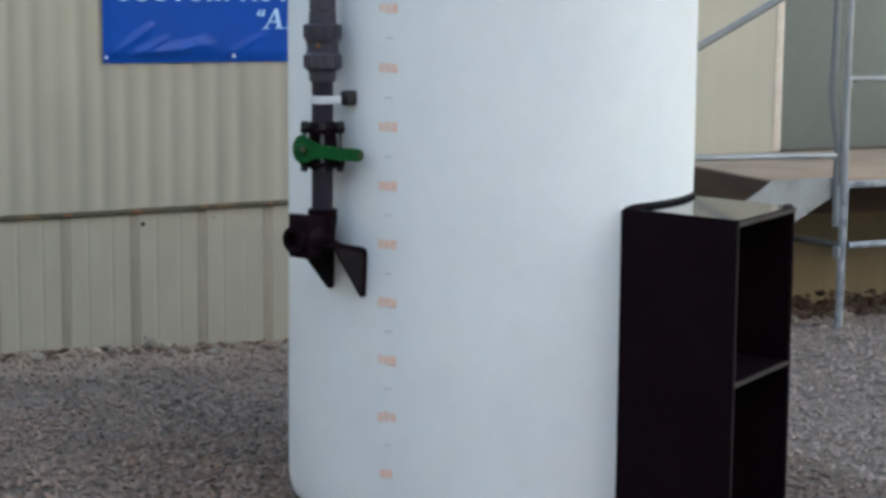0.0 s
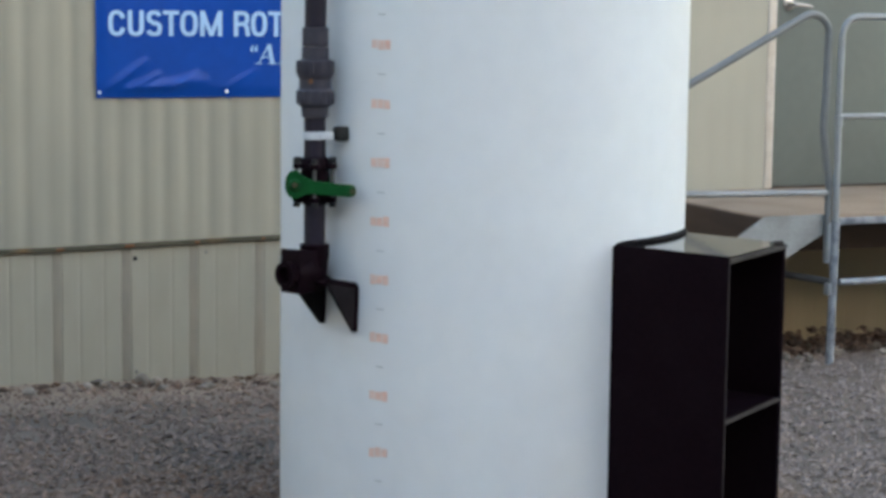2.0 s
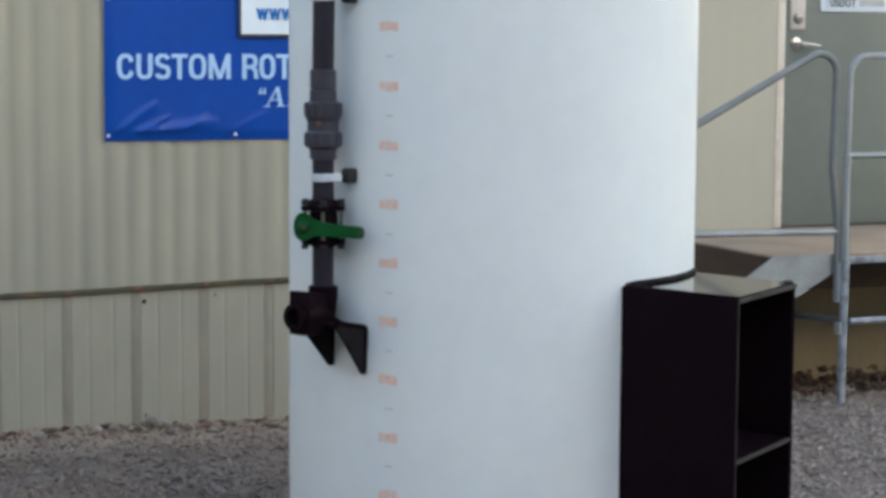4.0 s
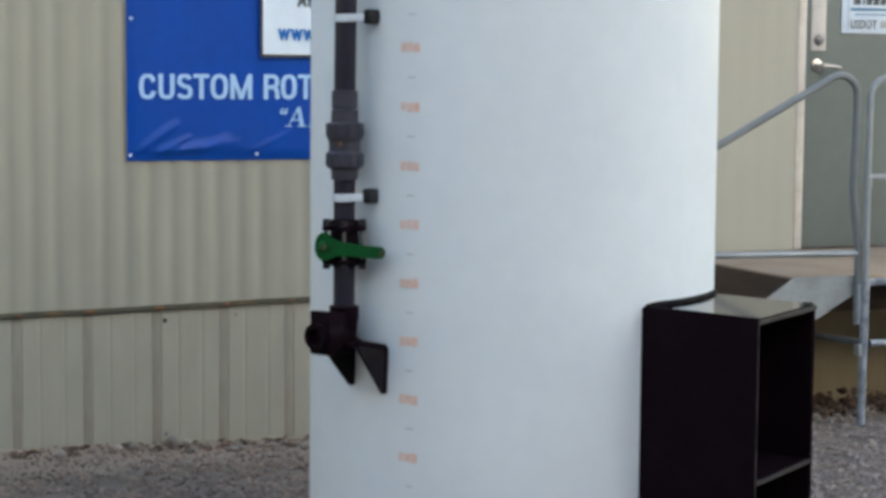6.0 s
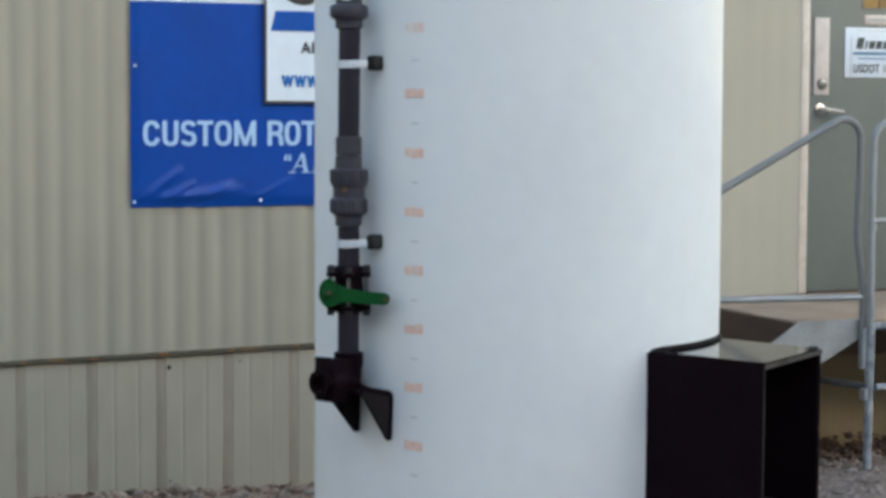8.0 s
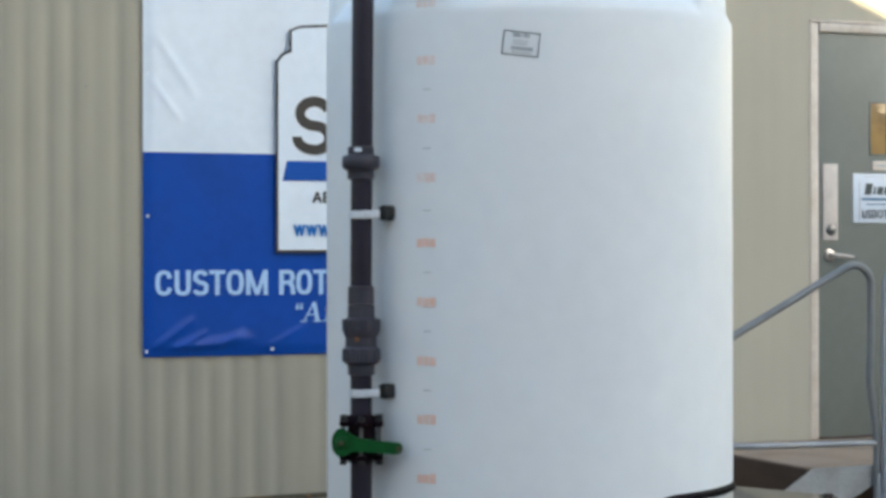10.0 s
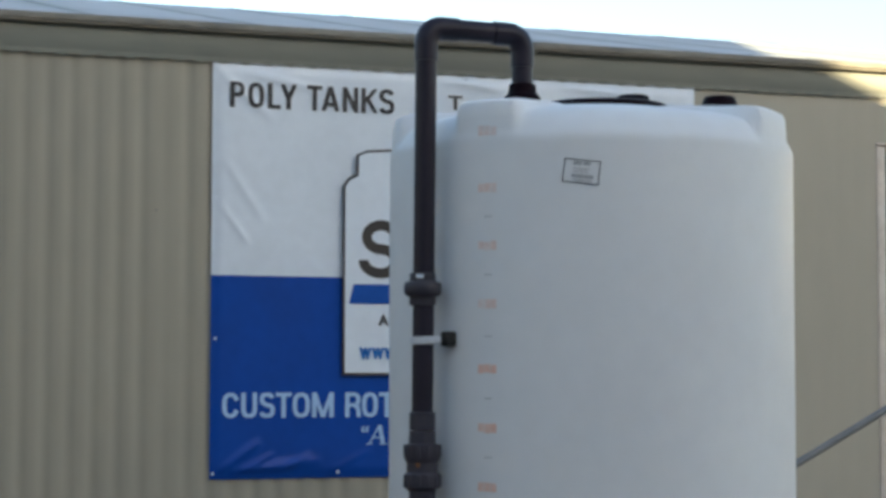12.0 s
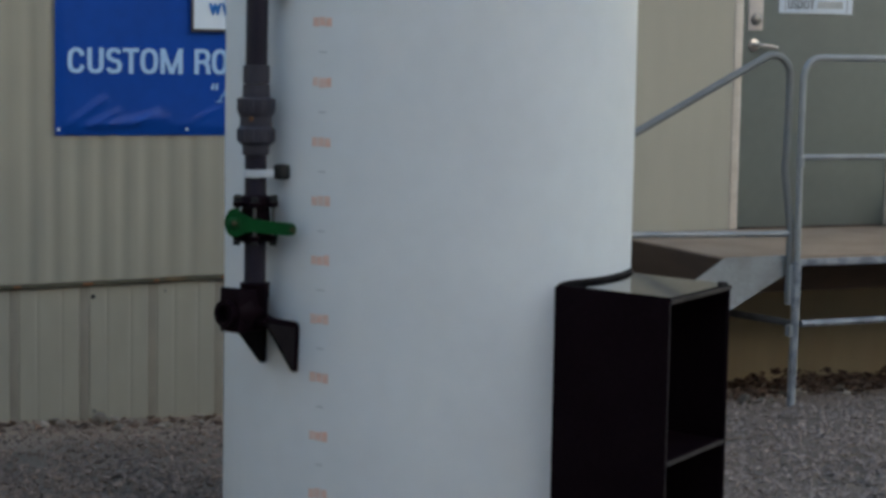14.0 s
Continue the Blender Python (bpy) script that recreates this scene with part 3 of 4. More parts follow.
# ---------------------------------------------------------------- door
def build_door():
    d = thing("door_1", (0, 0, DECK), "closed grey-green metal door in a cream frame", "door", kind="structure")
    w, top = 0.884, 2.682
    leaf = part("leaf", span(0.0, w - 0.004, 0.006, 0.051, DECK + 0.008, top - 0.004, 0.003), M_DOOR, d)
    part("frame_jamb", span(-0.053, -0.006, -0.003, 0.12, DECK, top + 0.045, 0.004), M_FRAME, d)
    part("frame_jamb", span(w, w + 0.052, -0.004, 0.12, DECK, top + 0.045, 0.004), M_FRAME, d)
    part("frame_head", span(0.0, w, -0.010, 0.12, top, top + 0.045, 0.004), M_FRAME, d)
    part("drip_cap", span(-0.055, w + 0.055, -0.012, 0.02, top + 0.047, top + 0.06, 0.003), M_FRAME, d)
    part("threshold", span(0.0, w, -0.02, 0.12, DECK - 0.004, DECK + 0.006, 0.002), M_BROWN, d)
    plate = part("latch_guard", span(0.020, 0.106, -0.004, 0.0045, 1.635, 2.020, 0.003), M_STEEL, d, "tall bare-steel latch plate")
    part("deadbolt", lathe([(0, 0.018), (0.016, 0.018), (0.024, 0.014), (0.030, 0.0)], pose(0.064, -0.004, 1.689, 90), 24), M_BOLT, plate, "dull round deadbolt")
    hnd = part("lever_handle", lathe([(0, 0.03), (0.012, 0.03), (0.014, 0.012), (0.030, 0.008), (0.032, 0.0)], pose(0.060, 0.006, 1.562, 90), 24), M_CHROME, d, "satin chrome lever handle")
    part("lever", tube(rounded_path([(0.060, 0.006, 1.562), (0.060, -0.05, 1.562), (0.108, -0.052, 1.558), (0.166, -0.048, 1.550)], 0.015, 5), 0.0095, 12), M_CHROME, hnd)
    win = part("window", span(0.304, 0.566, 0.0025, 0.0055, 2.074, 2.332, 0.001), M_GLASS_DARK, d, "small window with amber light behind")
    for x0, x1, z0, z1 in ((0.297, 0.304, 2.066, 2.340), (0.566, 0.573, 2.066, 2.340), (0.304, 0.566, 2.066, 2.074), (0.304, 0.566, 2.332, 2.340)):
        part("window_bead", span(x0, x1, 0.001, 0.0058, z0, z1, 0.001), M_DOOR, win)
    part("blind_edge", span(0.395, 0.402, -0.0005, 0.0022, 2.074, 2.332, 0), M_BROWN, win, smooth=False)
    part("plaque", span(0.316, 0.560, 0.0, 0.0055, 1.992, 2.038, 0.002), M_FRAME, d)
    part("plaque_print", span(0.335, 0.541, -0.0012, 0.0, 2.010, 2.021, 0), M_TICK, d, smooth=False)
    sg = part("door_sign", span(0.198, 0.636, -0.0015, 0.0055, 1.724, 1.974, 0.002), M_BAN_W, d, "white sign with dark print and blue rule")
    for x0, x1, z0, z1 in ((0.232, 0.236, 1.735, 1.93), (0.60, 0.604, 1.735, 1.93), (0.262, 0.574, 1.957, 1.960)):
        part("sign_outline", span(x0, x1, -0.0035, -0.0016, z0, z1, 0), M_TICK, sg, smooth=False)
    for k, (wide, tall) in enumerate(((0.040, 0.056), (0.012, 0.040), (0.034, 0.040), (0.034, 0.040), (0.034, 0.040), (0.030, 0.040), (0.026, 0.040))):
        x = 0.262 + (0.0, 0.052, 0.074, 0.116, 0.158, 0.200, 0.238)[k]
        part("sign_logo_bar", prism([(0, 0), (wide, 0), (wide + tall * 0.2, tall), (tall * 0.2, tall)], 0.002, pose(x, -0.0027, 1.868, 90)), M_SIGN_INK, sg, smooth=False)
    part("sign_rule", span(0.246, 0.59, -0.0037, -0.0016, 1.838, 1.851, 0), M_TEAL, sg, smooth=False)
    part("sign_line", span(0.275, 0.56, -0.0037, -0.0016, 1.816, 1.822, 0), M_TEAL, sg, smooth=False)
    lettering("sign_letters", "USDOT", 0.248, 1.748, 0.155, 0.043, M_INK, sg, -0.0028, bold=0.03)
    part("number_bar", span(0.425, 0.575, -0.0037, -0.0016, 1.752, 1.788, 0), M_TICK, sg, smooth=False)


build_door()


# ---------------------------------------------------------------- banner
def build_banner():
    b = thing("banner", (-2.26, -0.02, 1.12), "large blue and white vinyl banner with dark and pale lettering, wrinkled", "banner")

    # folds: from, to, height, width
    folds = (((-3.41, 1.15), (-3.21, 1.295), 0.011, 0.018), ((-3.31, 1.155), (-3.15, 1.235), 0.010, 0.012), ((-3.36, 1.150), (-2.93, 1.205), 0.013, 0.022),
             ((-3.15, 1.14), (-2.98, 1.24), 0.007, 0.012), ((-2.90, 1.15), (-2.70, 1.25), 0.005, 0.014), ((-3.42, 2.93), (-3.15, 2.70), 0.007, 0.02),
             ((-3.30, 2.93), (-2.95, 2.86), 0.008, 0.018), ((-3.42, 2.35), (-3.27, 2.15), 0.006, 0.014), ((-3.40, 2.55), (-3.20, 2.25), 0.005, 0.02),
             ((-2.40, 2.95), (-2.05, 2.90), 0.010, 0.018), ((-1.85, 2.95), (-1.40, 2.91), 0.010, 0.016))

    def cloth(x, z):
        y = -0.014 - 0.004 * noise.noise((x * 3.1, 0.3, z * 2.2)) - 0.004 * noise.noise((x * 1.3, 5.3, z * 1.1))
        for (x0, z0), (x1, z1), h, w in folds:
            dx, dz = x1 - x0, z1 - z0
            t = ((x - x0) * dx + (z - z0) * dz) / (dx * dx + dz * dz)
            if -0.15 < t < 1.15:
                off = ((x - x0) * dz - (z - z0) * dx) / math.hypot(dx, dz)
                y -= 0.95 * h * math.exp(-(off / w) ** 2) * max(0.0, 1 - abs(2 * t - 1) ** 3)
        hem = smooth01(min(x + 3.445, -1.068 - x, z - 1.122, 2.967 - z) / 0.05)
        return -0.003 + (y + 0.003) * (0.15 + 0.85 * hem)
    xs = [-3.445 + 2.377 * i / 260 for i in range(261)]
    sheet_mesh("white_field", xs, [2.0195 + 0.9475 * i / 90 for i in range(91)], cloth, M_BAN_W, b)
    sheet_mesh("blue_field", xs, [1.122 + 0.8975 * i / 90 for i in range(91)], cloth, M_BAN_B, b, "deep blue lower half")
    def y(x, z):
        return cloth(x, z) - 0.0035
    sans_word("POLY TANKS", ((-3.369, -3.302), (-3.287, -3.212), (-3.196, -3.136), (-3.136, -3.064), (-3.014, -2.943), (-2.945, -2.863), (-2.847, -2.773), (-2.759, -2.679), (-2.675, -2.600)), 2.768, 0.114, 0.0215, M_INK, b, y)
    part("bullet", lathe([(0, 0.002), (0.03, 0.001), (0.03, 0.0)], pose(-2.465, -0.030, 2.815, 90), 20), M_INK_CYAN, b)
    lettering("lettering", "T", -2.338, 2.803, 0.070, 0.066, M_INK, b, y, bold=0.05)
    # tank-shaped panel with a dark outline
    def tank_outline(g):
        return [(-2.838 - g, 1.583 - g), (-2.838 - g, 2.43 + g * 0.4), (-2.815 - g * 0.8, 2.463 + g * 0.6), (-2.775 - g, 2.484 + g),
                (-2.775 - g, 2.572 + g * 0.5), (-2.73, 2.592 + g), (-2.60, 2.602 + g), (-1.91, 2.602 + g), (-1.78, 2.592 + g), (-1.735 + g, 2.572 + g * 0.5),
                (-1.735 + g, 2.484 + g), (-1.695 + g * 0.8, 2.463 + g * 0.6), (-1.672 + g, 2.43 + g * 0.4), (-1.672 + g, 1.583 - g)]
    part("panel_outline", prism(tank_outline(0.005), 0.002, pose(-0.006, -0.032, 0, 90)), M_INK, b, smooth=False)
    part("panel", prism(tank_outline(-0.007), 0.002, pose(-0.006, -0.0345, 0, 90)), M_BAN_W, b, smooth=False)
    flat = -0.0375
    # round-ended dark stroke of the emblem
    cx, cz, rx, rz = -2.668, 2.203, 0.068, 0.0545
    pts = [(cx + rx * math.cos(a), 0, cz + rz * math.sin(a)) for a in [radians(20 + 12.5 * i) for i in range(21)]]
    pts += [(cx + (rx if math.cos(a) > 0 else 0.082) * math.cos(a), 0, cz - 2 * rz + rz * math.sin(a)) for a in [radians(90 - 12.5 * i) for i in range(1, 23)]]
    bm = bmesh.new()
    ring = []
    for i, p in enumerate(pts):
        a, c = pts[max(0, i - 1)], pts[min(len(pts) - 1, i + 1)]
        t = Vector((c[0] - a[0], 0, c[2] - a[2])).normalized()
        nrm = Vector((-t.z, 0, t.x)) * 0.0235
        ring.append((bm.verts.new(Vector((p[0], flat, p[2])) + nrm), bm.verts.new(Vector((p[0], flat, p[2])) - nrm)))
    for a, c in zip(ring, ring[1:]):
        bm.faces.new((a[0], a[1], c[1], c[0]))
    part("emblem_stroke", bm, M_INK_B, b, smooth=False)
    part("emblem_bar", prism([(-2.812, 1.90), (-1.72, 1.90), (-1.70, 1.989), (-2.790, 1.989)], 0.002, pose(-0.007, flat, 0, 90)), M_INK_BLUE, b, smooth=False)
    lettering("lettering", "AB", -2.680, 1.803, 0.085, 0.050, M_INK, b, flat - 0.001, bold=0.04)
    lettering("lettering", "www", -2.770, 1.652, 0.175, 0.083, M_INK_CYAN, b, flat - 0.001, bold=0.04)
    sans_word("CUSTOM ROT", ((-3.393, -3.316), (-3.306, -3.234), (-3.225, -3.153), (-3.149, -3.077), (-3.072, -2.992), (-2.982, -2.881), (-2.828, -2.755), (-2.749, -2.674), (-2.670, -2.595)), 1.391, 0.111, 0.0205, M_INK_PALE, b, y)
    lettering("lettering", "\u201c", -2.752, 1.270, 0.036, 0.088, M_INK_PALE, b, y, shear=0.22, bold=0.02)
    # slanted roman letters: thin and thick strokes with feet
    for strokes in (((0.004, 0, 0.010, 0, 0.062, 0.088, 0.052, 0.088), (0.048, 0.088, 0.066, 0.088, 0.084, 0, 0.064, 0), (0.026, 0.028, 0.074, 0.028, 0.073, 0.034, 0.029, 0.034),
                     (-0.008, 0, 0.024, 0, 0.025, 0.005, -0.007, 0.005), (0.052, 0, 0.094, 0, 0.095, 0.005, 0.053, 0.005)),
                    ((0.108, 0, 0.124, 0, 0.136, 0.058, 0.120, 0.058), (0.098, 0, 0.132, 0, 0.133, 0.005, 0.099, 0.005), (0.108, 0.053, 0.134, 0.053, 0.135, 0.058, 0.109, 0.058),
                     (0.128, 0.036, 0.134, 0.036, 0.156, 0.060, 0.150, 0.060), (0.146, 0, 0.162, 0, 0.170, 0.052, 0.154, 0.058))):
        bm = bmesh.new()
        for k, q in enumerate(strokes):
            bm.faces.new([bm.verts.new((-2.722 + q[i], y(-2.722 + q[i], 1.268 + q[i + 1]) - 0.0003 * k, 1.268 + q[i + 1])) for i in (0, 2, 4, 6)])
        part("letter", bm, M_INK_PALE, b, smooth=False)
    for x, z in ((-3.431, 1.147), (-2.860, 1.148), (-2.25, 1.145), (-1.65, 1.145), (-3.425, 1.74), (-3.425, 2.36), (-3.425, 2.945), (-2.25, 2.945), (-1.10, 2.945)):
        part("grommet", lathe([(0, 0.002), (0.004, 0.003), (0.005, 0.004), (0.0072, 0.003), (0.0075, 0.0)], pose(x, cloth(x, z) - 0.001, z, 90), 14), M_BAN_W, b)


build_banner()


# ---------------------------------------------------------------- deck, stair and rails
def build_deck():
    d = thing("landing", (0.6, -0.6, ground_z(0, -0.6)), "raised landing with a pinkish worn top and steel rim", "landing")
    part("deck_slab", span(-0.77, 2.1, RAIL_Y + 0.008, -0.014, DECK - 0.045, DECK, 0.004), M_DECK, d)
    part("rim", span(-0.42, 2.1, RAIL_Y - 0.055, RAIL_Y - 0.021, DECK - 0.040, DECK - 0.010, 0.004), M_GALV_WORN, d, "weathered galvanised edge channel")
    part("joist", span(-0.42, 2.1, RAIL_Y + 0.30, RAIL_Y + 0.34, DECK - 0.20, DECK - 0.046, 0.004), M_BROWN, d)
    part("joist", span(-0.40, 2.1, -0.60, -0.56, DECK - 0.20, DECK - 0.046, 0.004), M_BROWN, d)
    part("side_board", span(-0.79, -0.771, RAIL_Y + 0.03, -0.014, DECK - 0.34, DECK - 0.006, 0.003), M_BROWN, d)
    for x in (1.4, 2.0):
        part("post", tube([(x, RAIL_Y + 0.04, -0.1), (x, RAIL_Y + 0.04, DECK - 0.05)], 0.024, 16), M_GALV, d)
    s = thing("stair", (-1.3, -0.6, -0.05), "short stair with brown treads and a grey plate stringer", "stair")
    run, rise = 0.27, 0.16
    for i in range(1, 4):
        x1 = -0.79 - run * (i - 1)
        z = DECK - rise * i
        part("tread", span(x1 - run - 0.02, x1, RAIL_Y + 0.03, -0.05, z - 0.04, z, 0.004), M_BROWN, s)
        part("riser", span(x1 - run - 0.002, x1 - run + 0.012, RAIL_Y + 0.035, -0.06, z - rise + 0.0, z - 0.042, 0.002), M_BROWN, s)
    k = rise / run
    for y in (RAIL_Y, -0.035):
        part("stringer", prism([(-0.455, DECK + 0.004), (-0.776, DECK + 0.002), (-0.776 - 1.12, DECK + 0.002 - 1.12 * 0.62), (-1.896, -0.06), (-1.62, -0.06), (-0.654, DECK - 0.18), (-0.455, DECK - 0.075)],
                               0.008, pose(0, y, 0, 90)), M_STRINGER, s, "grey galvanised plate")
    # stair handrail: kinked post, round bend, slope down, bar at landing height
    h = thing("stair_handrail", (-0.46, RAIL_Y, 0.45), "galvanised pipe handrail sloping down the stair", "handrail")
    y = RAIL_Y - 0.02
    slope = 0.516
    far = -2.0
    path = [(-0.465, y, 0.44), (-0.465, y, 0.78), (-0.503, y, 1.02), (-0.495, y, 1.20), (-0.491, y, 1.45)]
    curve = rounded_path(path, 0.10, 4)[:-1] + rounded_path([(-0.494, y, 1.28), (-0.491, y, 1.577), (far, y, 1.577 - slope * (-0.491 - far))], 0.095, 10)[1:]
    part("rail_pipe", tube(curve, 0.0165, 16), M_GALV_SHADED, h)
    part("lower_bar", tube([(-0.455, y, 0.742), (far, y, 0.764)], 0.0135, 14), M_GALV, h)
    part("foot_sleeve", lathe([(0.0, 0), (0.021, 0), (0.022, 0.17), (0.0175, 0.18), (0, 0.18)], pose(-0.456, y, 0.43), 18), M_GALV, h)
    part("end_post", tube([(far, y, -0.06), (far, y, 1.577 - slope * (-0.491 - far))], 0.0165, 14), M_GALV, h)
    # guard rail along the landing
    g = thing("guard_rail", (-0.41, RAIL_Y, 0.0), "galvanised pipe guard rail on the landing edge", "railing")
    y = RAIL_Y - 0.045
    part("top_rail", tube(rounded_path([(-0.441, y, 0.62), (-0.444, y, 1.080), (-0.440, y, 1.512), (2.0, y, 1.512), (2.0, y, 0.62)], 0.09, 10), 0.0150, 16), M_GALV, g)
    part("mid_rail", tube([(-0.443, y, 1.078), (2.0, y, 1.078)], 0.0135, 14), M_GALV, g)
    part("coupling", lathe([(0.0152, -0.026), (0.0195, -0.022), (0.0195, 0.022), (0.0152, 0.026)], pose(-0.443, y, 1.060), 16), M_GALV, g)
    part("leg", tube([(-0.447, y, -0.12), (-0.439, y, 0.62)], 0.0185, 18), M_GALV_WORN, g)
    part("lower_rail", tube([(-0.41, y, 0.345), (2.0, y, 0.36)], 0.0155, 14), M_GALV_WORN, g)
    part("collar", block((0.040, 0.044, 0.055), pose(-0.452, y + 0.01, 0.315), 0.006), M_GALV, g)
    part("cross_rail", tube([(-0.44, y + 0.02, 0.345), (-0.95, -0.25, 0.40)], 0.0165, 12), M_GALV_DARK, g)


build_deck()


def build_pot():
    p = thing("plant_pot", (0.985, -0.13, DECK), "squat black plastic pot standing beside the door", "pot")
    part("pot_body", lathe([(0, 0), (0.075, 0), (0.085, 0.01), (0.098, 0.09), (0.094, 0.125), (0.070, 0.15), (0.060, 0.15), (0.060, 0.13), (0, 0.12)], pose(0.985, -0.13, DECK + 0.001), 32), M_BLACK, p)
    part("pot_rim", lathe([(0.060, 0.15), (0.074, 0.15), (0.074, 0.165), (0.060, 0.165), (0.060, 0.15)], pose(0.985, -0.13, DECK + 0.001), 32), M_RUBBER, p)


build_pot()


# ---------------------------------------------------------------- the tank
def polar(az, r, z):
    a = radians(az)
    return Vector((TX + r * math.cos(a), TY + r * math.sin(a), z))


def build_tank():
    t = thing("storage_tank", (TX, TY, 0), "tall white translucent plastic storage tank with faded orange level marks", "tank")
    body = [(0.0, -0.030), (0.560, -0.030), (0.582, -0.025), (0.596, -0.010), (0.603, 0.012), (TR, 0.035)]
    body += [(TR, 0.035 + (SHOULDER - 0.035) * i / 24) for i in range(1, 25)]
    # the crown: four flush pads between sloping recesses
    pad = [(0.6045, 2.240), (0.603, 2.250), (0.6005, 2.259), (0.599, 2.270), (0.598, 2.300), (0.596, 2.328), (0.589, 2.345), (0.572, 2.354), (0.52, 2.359), (0.45, 2.364), (0.30, 2.377), (0.15, 2.382), (0.0, 2.384)]
    dip = [(0.6045, 2.240), (0.602, 2.248), (0.597, 2.258), (0.590, 2.270), (0.581, 2.284), (0.570, 2.298), (0.555, 2.311), (0.535, 2.321), (0.505, 2.330), (0.45, 2.340), (0.30, 2.367), (0.15, 2.381), (0.0, 2.384)]
    segs = 320
    bm = bmesh.new()
    rings = []
    for r, z in body[1:]:
        rings.append([bm.verts.new(polar(360 * i / segs, r + 0.0012 * noise.noise((3 * math.cos(2 * math.pi * i / segs), 3 * math.sin(2 * math.pi * i / segs), z * 2)), z)) for i in range(segs)])
    for (rp, zp), (rd, zd) in zip(pad[:-1], dip[:-1]):
        ring = []
        for i in range(segs):
            az = 360 * i / segs
            off = min(abs((az - c + 180) % 360 - 180) for c in (-143.5, -50.5, 38, 166))
            w = 1 - smooth01((off - 8.8) / 2.6)
            ring.append(bm.verts.new(polar(az, rd + (rp - rd) * w, zd + (zp - zd) * w)))
        rings.append(ring)
    for a, b in zip(rings, rings[1:]):
        for i in range(segs):
            bm.faces.new((a[i], a[(i + 1) % segs], b[(i + 1) % segs], b[i]))
    apex, foot = bm.verts.new((TX, TY, 2.384)), bm.verts.new((TX, TY, -0.030))
    for i in range(segs):
        bm.faces.new((rings[-1][i], rings[-1][(i + 1) % segs], apex))
        bm.faces.new((rings[0][(i + 1) % segs], rings[0][i], foot))
    part("body", bm, M_TANK, t)
    # level marks: figures as bars, and thin strokes half-way
    levels = [0.150 + 0.1615 * i for i in range(10)] + [1.783, 1.943, 2.105, 2.262]

    def decal(name, az, z, w, h, material, lift=0.0014, n=6, lean=0.0):
        bm = bmesh.new()
        half = math.degrees(w / 2 / TR)
        lo, hi = [], []
        for i in range(n + 1):
            a = az - half + 2 * half * i / n
            dz = -lean * radians(a - az) * TR
            lo.append(bm.verts.new(polar(a, TR + lift, z - h / 2 + dz))), hi.append(bm.verts.new(polar(a, TR + lift, z + h / 2 + dz)))
        for i in range(n):
            bm.faces.new((lo[i], lo[i + 1], hi[i + 1], hi[i]))
        return part(name, bm, material, t)
    rnd = random.Random(4)
    for i, z in enumerate(levels):
        for k in range(3 if i else 2):
            decal("figure_bar", -143.8 + 1.9 * k + (0.9 if i == 0 else 0), z + rnd.uniform(-0.002, 0.002), 0.0185, 0.025 + rnd.uniform(-0.003, 0.003), M_MARK if i < 10 else M_MARK_FAINT)
        if i < 12:
            decal("tick", -141.6, (z + levels[i + 1]) / 2, 0.024, 0.0032, M_STROKE)
    # printed label frame with rows of small print
    tilt = radians(6.5)

    def printed(name, u0, u1, v0, v1, material):
        bm = bmesh.new()
        rows = []
        for v in (v0, v1):
            row = []
            for i in range(7):
                u = u0 + (u1 - u0) * i / 6
                along, up = u * math.cos(tilt) + v * math.sin(tilt), v * math.cos(tilt) - u * math.sin(tilt)
                row.append(bm.verts.new(polar(-116.2 + math.degrees(along / TR), TR + 0.0014, 2.140 + up)))
            rows.append(row)
        for i in range(6):
            bm.faces.new((rows[0][i], rows[0][i + 1], rows[1][i + 1], rows[1][i]))
        part(name, bm, material, t)
    for u0, u1, v0, v1 in ((-0.050, 0.050, 0.030, 0.033), (-0.050, 0.050, -0.033, -0.030), (-0.050, -0.047, -0.030, 0.030), (0.047, 0.050, -0.030, 0.030)):
        printed("label_frame", u0, u1, v0, v1, M_INK)
    for u0, u1, v0, v1, m in ((-0.024, -0.001, 0.017, 0.028, M_TICK), (0.003, 0.022, 0.018, 0.029, M_TICK), (-0.023, 0.020, 0.005, 0.009, M_STROKE), (-0.023, 0.018, -0.003, 0.001, M_STROKE),
                           (-0.026, 0.034, -0.018, -0.008, M_TICK), (-0.022, 0.030, -0.026, -0.022, M_STROKE)):
        printed("label_print", u0, u1, v0, v1, m)
    # lids
    lid = part("manway_lid", lathe([(0, 0.024), (0.10, 0.023), (0.185, 0.019), (0.200, 0.013), (0.203, 0.0), (0.203, -0.02), (0.0, -0.02)], pose(TX + 0.02, TY - 0.04, 2.378), 48), M_BLACK, t, "black screw-on manway lid")
    part("vent", lathe([(0, 0.024), (0.04, 0.022), (0.048, 0.018), (0.052, 0.0), (0, 0)], pose(TX + 0.135, TY - 0.02, 2.414), 28), M_BLACK, lid)
    part("filler_cap", lathe([(0, 0.052), (0.040, 0.051), (0.047, 0.046), (0.053, 0.026), (0.070, 0.016), (0.084, 0.008), (0.086, -0.02), (0, -0.02)], pose(TX + 0.355, TY - 0.16, 2.374), 32), M_BLACK, t, "small black filler cap")
    return t


build_tank()


